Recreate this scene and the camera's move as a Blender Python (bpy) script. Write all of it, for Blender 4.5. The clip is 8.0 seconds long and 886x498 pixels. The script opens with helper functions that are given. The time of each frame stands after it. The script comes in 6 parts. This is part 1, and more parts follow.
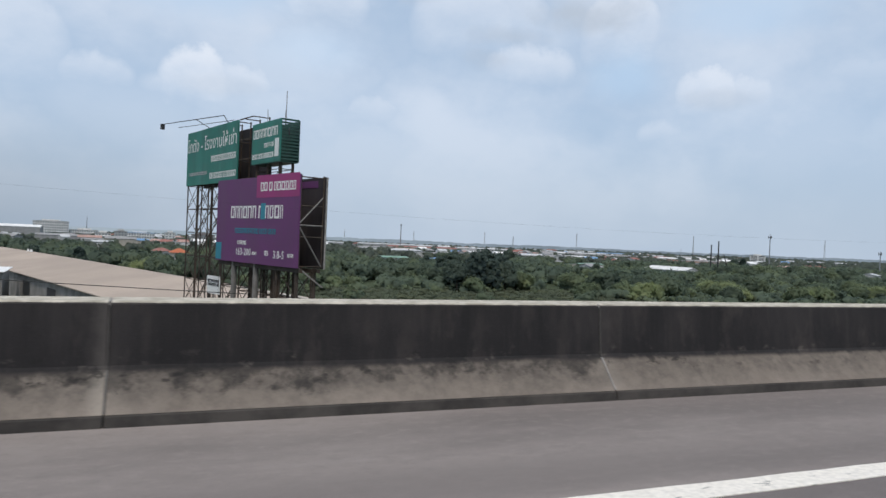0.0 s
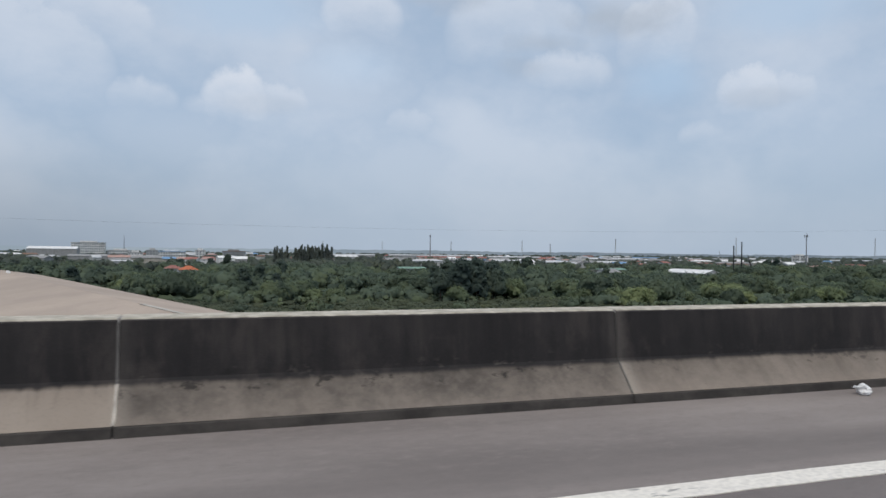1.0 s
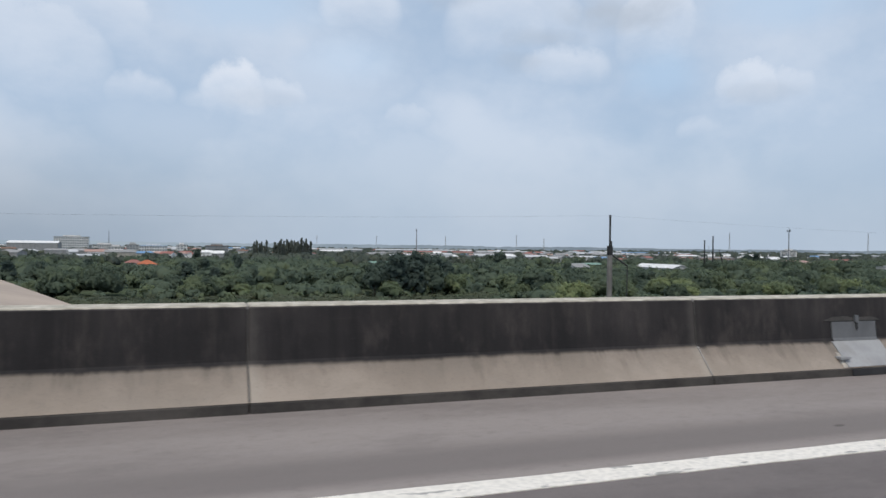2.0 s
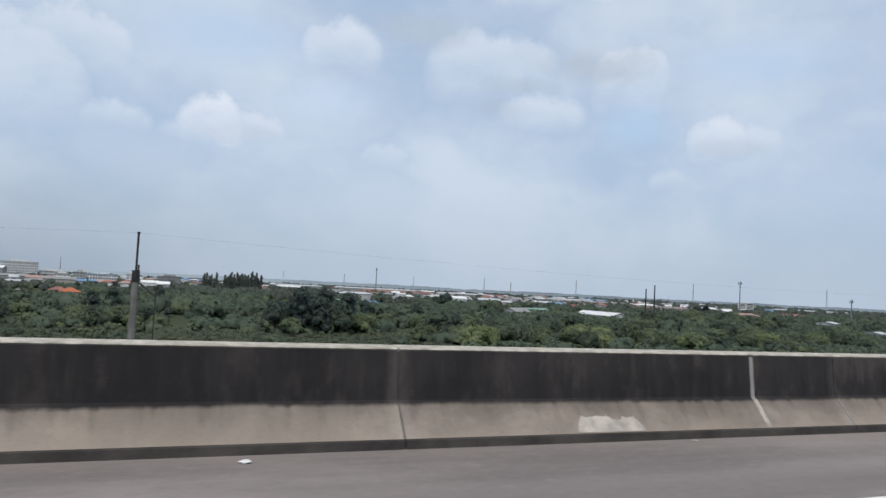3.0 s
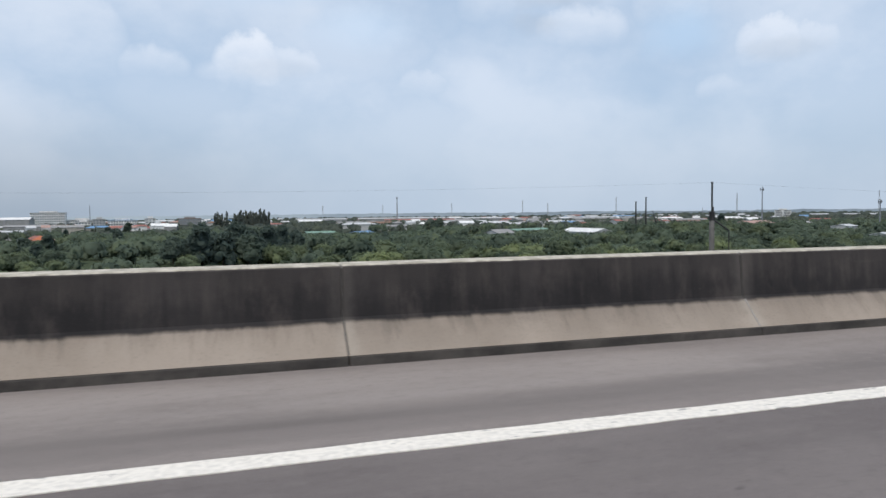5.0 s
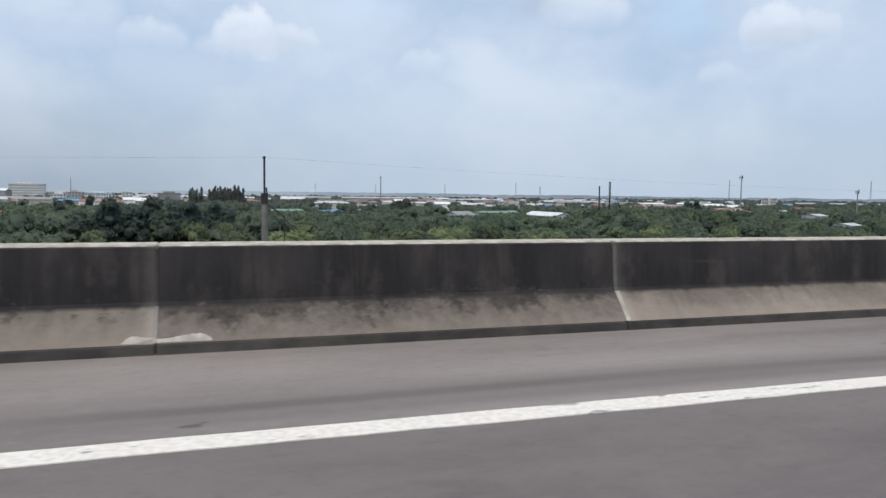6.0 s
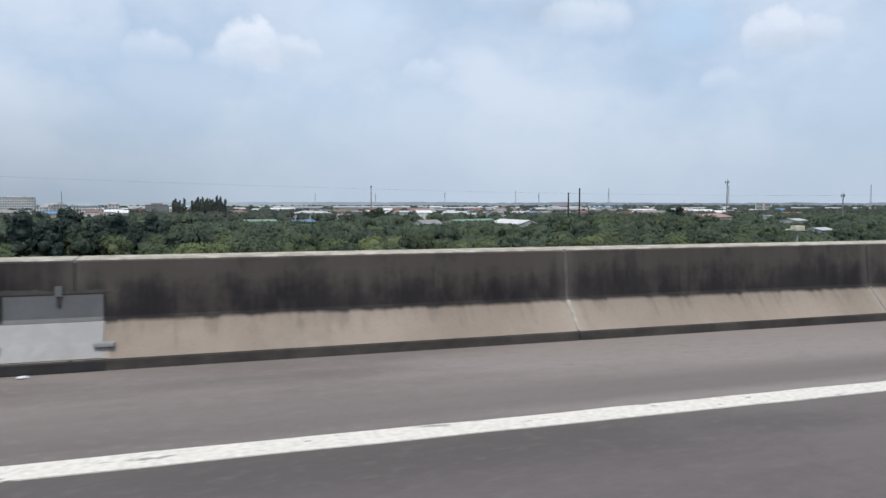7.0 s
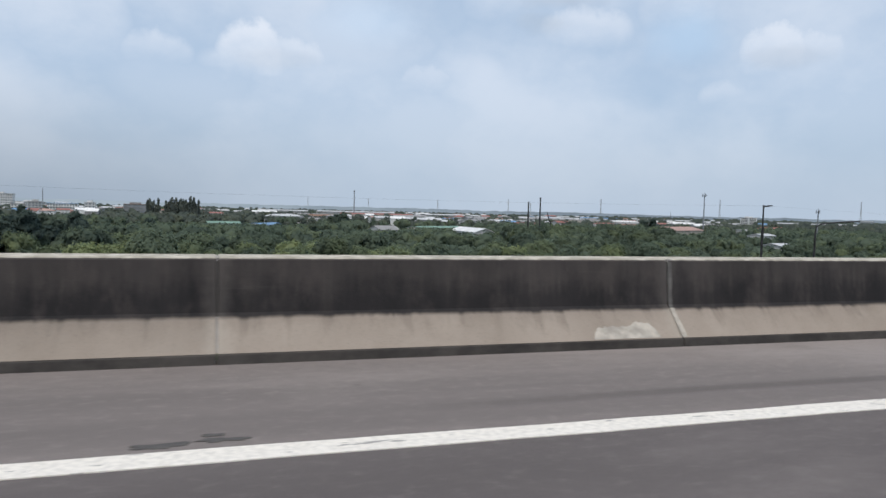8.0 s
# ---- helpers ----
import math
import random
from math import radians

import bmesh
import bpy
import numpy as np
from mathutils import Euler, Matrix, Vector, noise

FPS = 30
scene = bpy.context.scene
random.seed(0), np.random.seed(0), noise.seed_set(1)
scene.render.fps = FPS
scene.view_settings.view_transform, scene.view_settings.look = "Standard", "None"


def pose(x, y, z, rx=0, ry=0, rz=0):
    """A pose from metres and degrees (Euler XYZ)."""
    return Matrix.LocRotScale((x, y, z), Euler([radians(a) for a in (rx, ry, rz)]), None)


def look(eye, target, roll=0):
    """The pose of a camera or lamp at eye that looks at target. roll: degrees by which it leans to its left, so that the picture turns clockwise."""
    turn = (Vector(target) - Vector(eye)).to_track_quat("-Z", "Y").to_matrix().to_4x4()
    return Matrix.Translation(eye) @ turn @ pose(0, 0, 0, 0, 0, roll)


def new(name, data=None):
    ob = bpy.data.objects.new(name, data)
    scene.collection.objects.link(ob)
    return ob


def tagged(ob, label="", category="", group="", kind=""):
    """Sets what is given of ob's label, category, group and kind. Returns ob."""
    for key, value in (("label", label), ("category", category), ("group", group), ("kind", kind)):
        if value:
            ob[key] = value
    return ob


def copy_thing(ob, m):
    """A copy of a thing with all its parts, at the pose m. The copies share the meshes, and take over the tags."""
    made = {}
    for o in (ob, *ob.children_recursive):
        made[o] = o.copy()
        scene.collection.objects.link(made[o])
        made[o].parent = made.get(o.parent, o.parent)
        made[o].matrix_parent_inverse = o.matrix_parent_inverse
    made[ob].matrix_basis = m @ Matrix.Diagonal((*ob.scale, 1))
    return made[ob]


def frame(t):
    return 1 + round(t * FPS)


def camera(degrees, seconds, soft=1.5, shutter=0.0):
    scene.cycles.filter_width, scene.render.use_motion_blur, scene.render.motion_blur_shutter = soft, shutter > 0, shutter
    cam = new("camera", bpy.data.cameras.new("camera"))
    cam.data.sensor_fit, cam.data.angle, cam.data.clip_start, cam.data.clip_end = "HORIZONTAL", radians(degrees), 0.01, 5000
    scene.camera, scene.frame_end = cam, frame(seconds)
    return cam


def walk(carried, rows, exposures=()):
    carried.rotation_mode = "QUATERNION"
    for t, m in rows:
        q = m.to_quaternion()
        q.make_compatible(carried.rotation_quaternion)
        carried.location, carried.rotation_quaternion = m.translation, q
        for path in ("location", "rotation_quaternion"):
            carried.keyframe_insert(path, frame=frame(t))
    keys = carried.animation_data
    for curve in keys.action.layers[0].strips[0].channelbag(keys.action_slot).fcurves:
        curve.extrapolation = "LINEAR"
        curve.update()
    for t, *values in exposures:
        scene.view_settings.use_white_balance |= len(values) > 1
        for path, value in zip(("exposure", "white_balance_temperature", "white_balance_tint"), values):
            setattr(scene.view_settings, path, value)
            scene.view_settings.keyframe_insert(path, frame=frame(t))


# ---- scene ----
cam = camera(64.2, 8.0, soft=1.5, shutter=0.022)
walk(cam, [
    (0.0, pose(0.004, 0.399, 1.121, 89.427, -2.428, -22.158)),
    (0.3, pose(6.785, 0.289, 1.121, 90.042, -2.025, -21.751)),
    (0.5, pose(11.352, 0.236, 1.133, 89.931, -1.378, -20.996)),
    (0.6, pose(13.582, 0.227, 1.137, 89.902, -1.123, -20.330)),
    (1.0, pose(22.769, 0.163, 1.134, 90.161, -0.692, -18.832)),
    (1.1, pose(25.077, 0.144, 1.121, 90.116, -0.869, -18.961)),
    (1.2, pose(27.386, 0.128, 1.123, 89.929, -0.827, -18.827)),
    (2.3, pose(53.235, -0.046, 1.115, 89.561, -0.554, -19.209)),
    (2.4, pose(55.486, -0.030, 1.122, 89.092, -0.609, -19.906)),
    (2.5, pose(57.697, -0.035, 1.143, 89.143, -1.339, -20.731)),
    (3.0, pose(69.771, -0.061, 1.156, 93.132, -2.918, -21.278)),
    (3.5, pose(81.823, -0.093, 1.107, 91.232, -0.512, -19.009)),
    (3.6, pose(84.156, -0.069, 1.105, 88.953, 0.289, -18.723)),
    (3.7, pose(86.421, -0.054, 1.099, 87.842, 1.531, -17.760)),
    (3.8, pose(89.428, -0.020, 1.087, 86.826, 1.277, -17.681)),
    (4.0, pose(93.993, -0.057, 1.078, 87.491, -0.360, -18.661)),
    (4.4, pose(103.631, -0.056, 1.064, 85.904, 0.361, -17.575)),
    (4.5, pose(106.575, -0.069, 1.066, 85.801, 0.057, -17.470)),
    (4.6, pose(108.815, -0.081, 1.060, 86.244, 0.334, -17.724)),
    (4.7, pose(111.056, -0.087, 1.057, 87.176, 0.634, -17.550)),
    (5.8, pose(138.808, -0.066, 1.053, 85.797, 0.196, -17.638)),
    (6.0, pose(143.883, -0.064, 1.054, 85.538, -0.737, -17.752)),
    (6.5, pose(156.657, -0.108, 1.052, 87.894, -0.056, -17.034)),
    (6.7, pose(161.917, -0.118, 1.059, 87.355, -0.272, -17.126)),
    (6.8, pose(164.241, -0.139, 1.088, 86.944, -0.296, -17.452)),
    (7.0, pose(169.558, -0.085, 1.059, 86.228, -0.073, -17.422)),
    (7.5, pose(182.561, -0.068, 1.054, 86.903, -0.686, -17.507)),
    (7.7, pose(187.968, -0.063, 1.057, 86.970, -1.447, -17.730)),
    (7.8, pose(190.292, -0.064, 1.054, 87.207, -1.410, -17.751)),
    (8.0, pose(195.698, -0.053, 1.054, 86.797, -1.510, -17.660)),
], exposures=[(0.0, 0.0), (0.5, -0.04), (1.0, -0.2), (1.2, -0.1), (2.5, -0.06), (3.0, -0.04), (3.5, -0.1), (4.5, 0.03), (6.0, 0.08), (6.5, 0.08), (7.5, 0.06), (8.0, 0.01)])

# ---- light ----
SUN_AZ, SUN_EL = 205.0, 62.0   # degrees: azimuth clockwise from +y, elevation
world = bpy.data.worlds.new("world")
scene.world = world
world.use_nodes = True


def build_sky(tree):
    """Hazy daylight sky with thin veils and a few cumulus heaps."""
    n, l = tree.nodes, tree.links
    n.clear()
    out = n.new("ShaderNodeOutputWorld")
    bg = n.new("ShaderNodeBackground")
    bg.inputs["Strength"].default_value = 0.1
    sky = n.new("ShaderNodeTexSky")
    sky.sky_type = "NISHITA"
    sky.sun_disc = False
    sky.sun_elevation, sky.sun_rotation = radians(SUN_EL), radians(SUN_AZ)
    sky.air_density, sky.dust_density, sky.ozone_density = 1.0, 2.0, 1.5
    co = n.new("ShaderNodeTexCoord")

    def m(op, a, b=None, c=None, clamp=False):
        q = n.new("ShaderNodeMath")
        q.operation, q.use_clamp = op, clamp
        for i, v in enumerate((a, b, c)):
            if v is None:
                continue
            if isinstance(v, (int, float)):
                q.inputs[i].default_value = v
            else:
                l.new(v, q.inputs[i])
        return q.outputs[0]

    def ramp(v, lo, hi):
        q = n.new("ShaderNodeMapRange")
        q.interpolation_type = "SMOOTHSTEP"
        l.new(v, q.inputs[0])
        q.inputs[1].default_value, q.inputs[2].default_value = lo, hi
        return q.outputs[0]

    def cloud_noise(scale, detail, stretch, rough=0.55):
        mp = n.new("ShaderNodeMapping")
        mp.inputs["Scale"].default_value = (1, 1, stretch)
        l.new(co.outputs["Generated"], mp.inputs[0])
        t = n.new("ShaderNodeTexNoise")
        t.inputs["Scale"].default_value, t.inputs["Detail"].default_value = scale, detail
        t.inputs["Roughness"].default_value = rough
        l.new(mp.outputs[0], t.inputs["Vector"])
        return t.outputs[0]

    sep = n.new("ShaderNodeSeparateXYZ")
    l.new(co.outputs["Generated"], sep.inputs[0])
    az = m("ARCTAN2", sep.outputs[0], sep.outputs[1])
    el = m("ARCSINE", sep.outputs[2])
    edge = m("MULTIPLY", m("SUBTRACT", cloud_noise(8, 7, 1.3, 0.6), 0.5), 2.0)
    fine = m("MULTIPLY", m("SUBTRACT", cloud_noise(30, 5, 1.3), 0.5), 0.6)
    warp = m("ADD", edge, fine)
    heaps = 0.0
    grey = 0.0
    lumps = m("ADD", m("MULTIPLY", cloud_noise(26, 6, 1.0, 0.62), 1.1), m("MULTIPLY", cloud_noise(70, 4, 1.0), 0.35))
    ragged = m("MULTIPLY", m("SUBTRACT", cloud_noise(14, 6, 1.6, 0.62), 0.5), 1.5)
    # cumulus: azimuth, elevation of the foot, half width, height (degrees), density; lumpy head, dissolving foot
    for a0, e0, w, h, k in ((2.4, 11.9, 3.0, 2.9, .85), (5.2, 11.7, 3.4, 2.2, .7), (3.4, 11.0, 5.6, 1.4, .5), (-4.4, 11.4, 2.9, 1.7, .55), (16.1, 10.2, 2.6, 1.9, .5),
                            (42.2, 12.3, 2.7, 2.6, .8), (44.6, 12.1, 2.6, 2.0, .66), (43.0, 11.2, 4.2, 1.2, .45), (38.9, 9.2, 2.1, 1.2, .42), (-11.6, 13.8, 6.0, 5.2, .6), (-7.2, 16.3, 4.6, 3.6, .62),
                            (12.0, 18.8, 3.8, 2.6, .7), (23.2, 18.0, 4.8, 3.4, .6), (27.0, 18.0, 3.6, 2.8, .5), (28.6, 14.4, 4.0, 2.0, .62), (35.6, 17.4, 3.6, 3.2, .75),
                            (52.5, 13.0, 3.0, 1.6, .35), (60.0, 11.0, 5.0, 3.0, .6), (-24.0, 12.0, 5.0, 3.0, .6)):
        u = m("DIVIDE", m("SUBTRACT", az, radians(a0)), radians(w))
        prof = m("POWER", m("MAXIMUM", m("SUBTRACT", 1.0, m("MULTIPLY", u, u)), 0.0), 0.6)
        head = m("MULTIPLY", m("MULTIPLY", prof, radians(h)), m("ADD", lumps, 0.2))
        dy = m("SUBTRACT", el, radians(e0))
        mask = ramp(m("SUBTRACT", head, dy), radians(-0.15), radians(0.45 + 0.42 * h))
        foot = m("ADD", m("DIVIDE", dy, radians(h)), ragged)
        mask = m("MULTIPLY", m("MULTIPLY", mask, ramp(foot, -1.5, 0.75)), ramp(prof, 0.05, 0.75))
        heaps = m("MAXIMUM", m("MULTIPLY", mask, k * 0.95), heaps)
    # broad thin cloud
    for a0, e0, w, h, k in ((15.0, 6.5, 14.0, 5.0, .34), (9.0, 13.5, 11.0, 8.0, .36), (-2.0, 8.5, 9.0, 3.5, .2), (31.0, 25.0, 10.0, 4.0, .8), (5.0, 28.0, 10.0, 4.0, .6), (48.0, 9.0, 9.0, 4.0, .18)):
        da = m("DIVIDE", m("SUBTRACT", az, radians(a0)), radians(w))
        de = m("DIVIDE", m("SUBTRACT", el, radians(e0)), radians(h))
        r = m("ADD", m("SQRT", m("ADD", m("MULTIPLY", da, da), m("MULTIPLY", de, de))), m("MULTIPLY", warp, 0.6))
        heaps = m("MAXIMUM", m("MULTIPLY", m("SUBTRACT", 1.0, ramp(r, 0.1, 1.2)), k), heaps)
    # clear gaps
    clear = 0.0
    for a0, e0, w, h in ((3.0, 18.0, 7.5, 2.8), (45.0, 17.5, 6.0, 2.2), (11.0, 14.5, 4.5, 2.0), (36.5, 13.5, 3.2, 2.4)):
        da = m("DIVIDE", m("SUBTRACT", az, radians(a0)), radians(w))
        de = m("DIVIDE", m("SUBTRACT", el, radians(e0)), radians(h))
        r = m("ADD", m("SQRT", m("ADD", m("MULTIPLY", da, da), m("MULTIPLY", de, de))), m("MULTIPLY", warp, 0.5))
        clear = m("MAXIMUM", m("SUBTRACT", 1.0, ramp(r, 0.2, 1.3)), clear)
    # grey underside of the large heap
    for a0, e0, w, h, k in ((32.0, 18.0, 5.6, 1.7, .75), (27.0, 16.3, 3.6, 1.1, .5), (18.3, 20.3, 4.6, 1.6, .5), (25.5, 14.6, 2.6, 1.0, .35), (4.0, 11.2, 3.8, 0.8, .2), (43.0, 11.6, 3.2, .8, .3)):
        da = m("DIVIDE", m("SUBTRACT", az, radians(a0)), radians(w))
        de = m("DIVIDE", m("SUBTRACT", el, radians(e0)), radians(h))
        r = m("ADD", m("SQRT", m("ADD", m("MULTIPLY", da, da), m("MULTIPLY", de, de))), warp)
        grey = m("MAXIMUM", m("MULTIPLY", m("SUBTRACT", 1.0, ramp(r, 0.2, 1.2)), k), grey)
    veil = m("MULTIPLY", ramp(cloud_noise(3.2, 6, 1.4, 0.55), 0.36, 0.68), 0.5)
    high = ramp(cloud_noise(3.4, 7, 1.8), 0.5, 0.7)
    above = ramp(el, radians(20), radians(32))
    general = m("MULTIPLY", m("MULTIPLY", high, above), 0.8)
    veil = m("MULTIPLY", veil, m("SUBTRACT", 1.0, m("MULTIPLY", clear, 0.6)))
    cover = m("MAXIMUM", m("MAXIMUM", heaps, general), veil)

    def blend(f, a, b):
        q = n.new("ShaderNodeMix")
        q.data_type = "RGBA"
        if isinstance(f, float):
            q.inputs[0].default_value = f
        else:
            l.new(f, q.inputs[0])
        for i, v in ((6, a), (7, b)):
            if isinstance(v, tuple):
                q.inputs[i].default_value = (*v, 1)
            else:
                l.new(v, q.inputs[i])
        return q.outputs[2]

    col = blend(VEIL, sky.outputs[0], HAZE_COLOUR)
    col = blend(m("MULTIPLY", clear, 0.55), col, CLEAR_COLOUR)
    col = blend(cover, col, CLOUD_COLOUR)
    col = blend(grey, col, GREY_COLOUR)
    # thick haze low over the horizon
    low = m("SUBTRACT", 1.0, ramp(el, radians(-1), radians(11)))
    dim = ramp(m("MULTIPLY", az, -1.0), radians(-16), radians(18))
    low_colour = blend(dim, LOW_COLOUR, tuple(v * 0.64 for v in LOW_COLOUR))
    col = blend(m("MULTIPLY", low, 0.75), col, low_colour)
    l.new(col, bg.inputs[0])
    l.new(bg.outputs[0], out.inputs[0])


VEIL = 0.8
CLEAR_COLOUR = (4.9, 6.7, 8.9)
HAZE_COLOUR, CLOUD_COLOUR, GREY_COLOUR, LOW_COLOUR = (4.75, 6.12, 8.0), (8.2, 8.7, 9.6), (4.7, 5.4, 6.4), (4.75, 5.65, 6.8)
build_sky(world.node_tree)
sun = new("sun", bpy.data.lights.new("sun", "SUN"))
sun.data.energy, sun.data.angle, sun.data.color = 2.0, radians(9.0), (1.0, 0.9, 0.78)
a, e = radians(SUN_AZ), radians(SUN_EL)
sun.matrix_world = look((math.sin(a) * math.cos(e) * 200, math.cos(a) * math.cos(e) * 200, math.sin(e) * 200), (0, 0, 0))
GROUND = -17.5

# ---- mesh helpers ----
def mesh_of(name, bm):
    me = bpy.data.meshes.new(name)
    bm.normal_update()
    bm.to_mesh(me)
    bm.free()
    return me


def part(name, shape, material, parent=None, label=""):
    """Links a bmesh or mesh as one object, under a parent if given."""
    me = mesh_of(name, shape) if isinstance(shape, bmesh.types.BMesh) else shape
    if material is not None and not me.materials:
        me.materials.append(material)
    ob = new(name, me)
    if parent is not None:
        ob.parent = parent
    return tagged(ob, label)


def thing(name, label, category, place=(0, 0, 0), turn=0.0, group="", kind=""):
    ob = new(name)
    ob.empty_display_size = 0.2
    ob.matrix_world = pose(*place, 0, 0, turn)
    return tagged(ob, label, category, group, kind)


def box(bm, x0, y0, z0, x1, y1, z1, bevel=0.0):
    v = [bm.verts.new(p) for p in ((x0, y0, z0), (x1, y0, z0), (x1, y1, z0), (x0, y1, z0),
                                   (x0, y0, z1), (x1, y0, z1), (x1, y1, z1), (x0, y1, z1))]
    f = [bm.faces.new([v[i] for i in q]) for q in ((3, 2, 1, 0), (4, 5, 6, 7), (0, 1, 5, 4), (1, 2, 6, 5), (2, 3, 7, 6), (3, 0, 4, 7))]
    if bevel:
        edges = list({e for q in f for e in q.edges})
        bmesh.ops.bevel(bm, geom=edges, offset=bevel, segments=2, affect="EDGES", profile=0.6)
    return bm


def boxes(*specs, bevel=0.0):
    bm = bmesh.new()
    for s in specs:
        box(bm, *s, bevel=bevel)
    return bm


def tube(bm, p, q, r0, r1=None, seg=8):
    """A tapered round bar from p to q."""
    r1 = r0 if r1 is None else r1
    p, q = Vector(p), Vector(q)
    d = (q - p).normalized()
    s = d.cross(Vector((0, 0, 1)) if abs(d.z) < 0.9 else Vector((1, 0, 0))).normalized()
    u = s.cross(d)
    rings = []
    for c, r in ((p, r0), (q, r1)):
        rings.append([bm.verts.new(c + (s * math.cos(k * math.tau / seg) + u * math.sin(k * math.tau / seg)) * r) for k in range(seg)])
    for k in range(seg):
        j = (k + 1) % seg
        bm.faces.new((rings[0][k], rings[0][j], rings[1][j], rings[1][k]))
    bm.faces.new(rings[0][::-1])
    bm.faces.new(rings[1])
    return bm


def tubes(*specs, seg=8):
    bm = bmesh.new()
    for s in specs:
        tube(bm, *s, seg=seg)
    bmesh.ops.recalc_face_normals(bm, faces=bm.faces)
    return bm


def path_tube(bm, pts, r, seg=8):
    """One round bar swept along a row of points."""
    pts = [Vector(p) for p in pts]
    rings = []
    for i, p in enumerate(pts):
        d = (pts[min(i + 1, len(pts) - 1)] - pts[max(i - 1, 0)]).normalized()
        s = d.cross(Vector((0, 0, 1)) if abs(d.z) < 0.95 else Vector((0, 1, 0))).normalized()
        u = s.cross(d)
        rings.append([bm.verts.new(p + (s * math.cos(k * math.tau / seg) + u * math.sin(k * math.tau / seg)) * r) for k in range(seg)])
    for a, b in zip(rings[:-1], rings[1:]):
        for k in range(seg):
            j = (k + 1) % seg
            bm.faces.new((a[k], a[j], b[j], b[k]))
    bm.faces.new(rings[0][::-1])
    bm.faces.new(rings[-1])
    bmesh.ops.recalc_face_normals(bm, faces=bm.faces)
    return bm


def prism(bm, outline, x0, x1):
    """An outline in (y, z) drawn out along x."""
    a = [bm.verts.new((x0, y, z)) for y, z in outline]
    b = [bm.verts.new((x1, y, z)) for y, z in outline]
    k = len(outline)
    for i in range(k):
        j = (i + 1) % k
        bm.faces.new((a[i], b[i], b[j], a[j]))
    bm.faces.new(a[::-1])
    bm.faces.new(b)
    bmesh.ops.recalc_face_normals(bm, faces=bm.faces)
    return bm


def from_arrays(name, verts, quads, material=None, smooth_from=None):
    """A mesh of quads from numpy arrays."""
    me = bpy.data.meshes.new(name)
    n = len(quads)
    me.vertices.add(len(verts))
    me.vertices.foreach_set("co", np.asarray(verts, np.float32).ravel())
    me.loops.add(n * 4)
    me.loops.foreach_set("vertex_index", np.asarray(quads, np.int32).ravel())
    me.polygons.add(n)
    me.polygons.foreach_set("loop_start", np.arange(0, n * 4, 4, dtype=np.int32))
    me.polygons.foreach_set("loop_total", np.full(n, 4, np.int32))
    if smooth_from is not None:
        me.polygons.foreach_set("use_smooth", np.arange(n) >= smooth_from)
    if material is not None:
        me.materials.append(material)
    me.update(calc_edges=True)
    me.validate()
    return me


def lettering(name, body, size, material, parent, place, rot, label="", squeeze=1.0, serif=False):
    """Words as a thin mesh, in the built-in font."""
    cu = bpy.data.curves.new(name, "FONT")
    cu.body, cu.size, cu.extrude, cu.align_x, cu.align_y = body, size, 0.004, "CENTER", "CENTER"
    cu.resolution_u = 2
    tmp = bpy.data.objects.new(name, cu)
    scene.collection.objects.link(tmp)
    me = bpy.data.meshes.new_from_object(tmp.evaluated_get(bpy.context.evaluated_depsgraph_get()))
    bpy.data.objects.remove(tmp)
    me.materials.clear()
    if serif:
        bm = bmesh.new()
        bm.from_mesh(me)
        left = set(bm.verts)
        narrow = []
        while left:
            seed = left.pop()
            group, edge = [seed], [seed]
            while edge:
                for e in edge.pop().link_edges:
                    for v in e.verts:
                        if v in left:
                            left.discard(v)
                            group.append(v)
                            edge.append(v)
            xs, ys = [v.co.x for v in group], [v.co.y for v in group]
            if max(ys) - min(ys) > 0.5 * size and max(xs) - min(xs) < 0.6 * (max(ys) - min(ys)):
                narrow.append((max(xs), min(xs), max(ys), min(ys)))
        for xb, xa, yb, ya in narrow:
            stem = xb - 0.035 * size if xb - xa > 0.2 * size else (xa + xb) / 2
            if xb - xa > 0.24 * size:
                continue
            for y0 in (ya, yb - 0.05 * size):
                box(bm, stem - 0.15 * size, y0, -0.004, stem + 0.15 * size, y0 + 0.05 * size, 0.0045)
        bm.to_mesh(me)
        bm.free()
    ob = part(name, me, material, parent, label)
    ob.matrix_local = pose(*place, *rot) @ Matrix.Diagonal((squeeze, 1, 1, 1))
    return ob


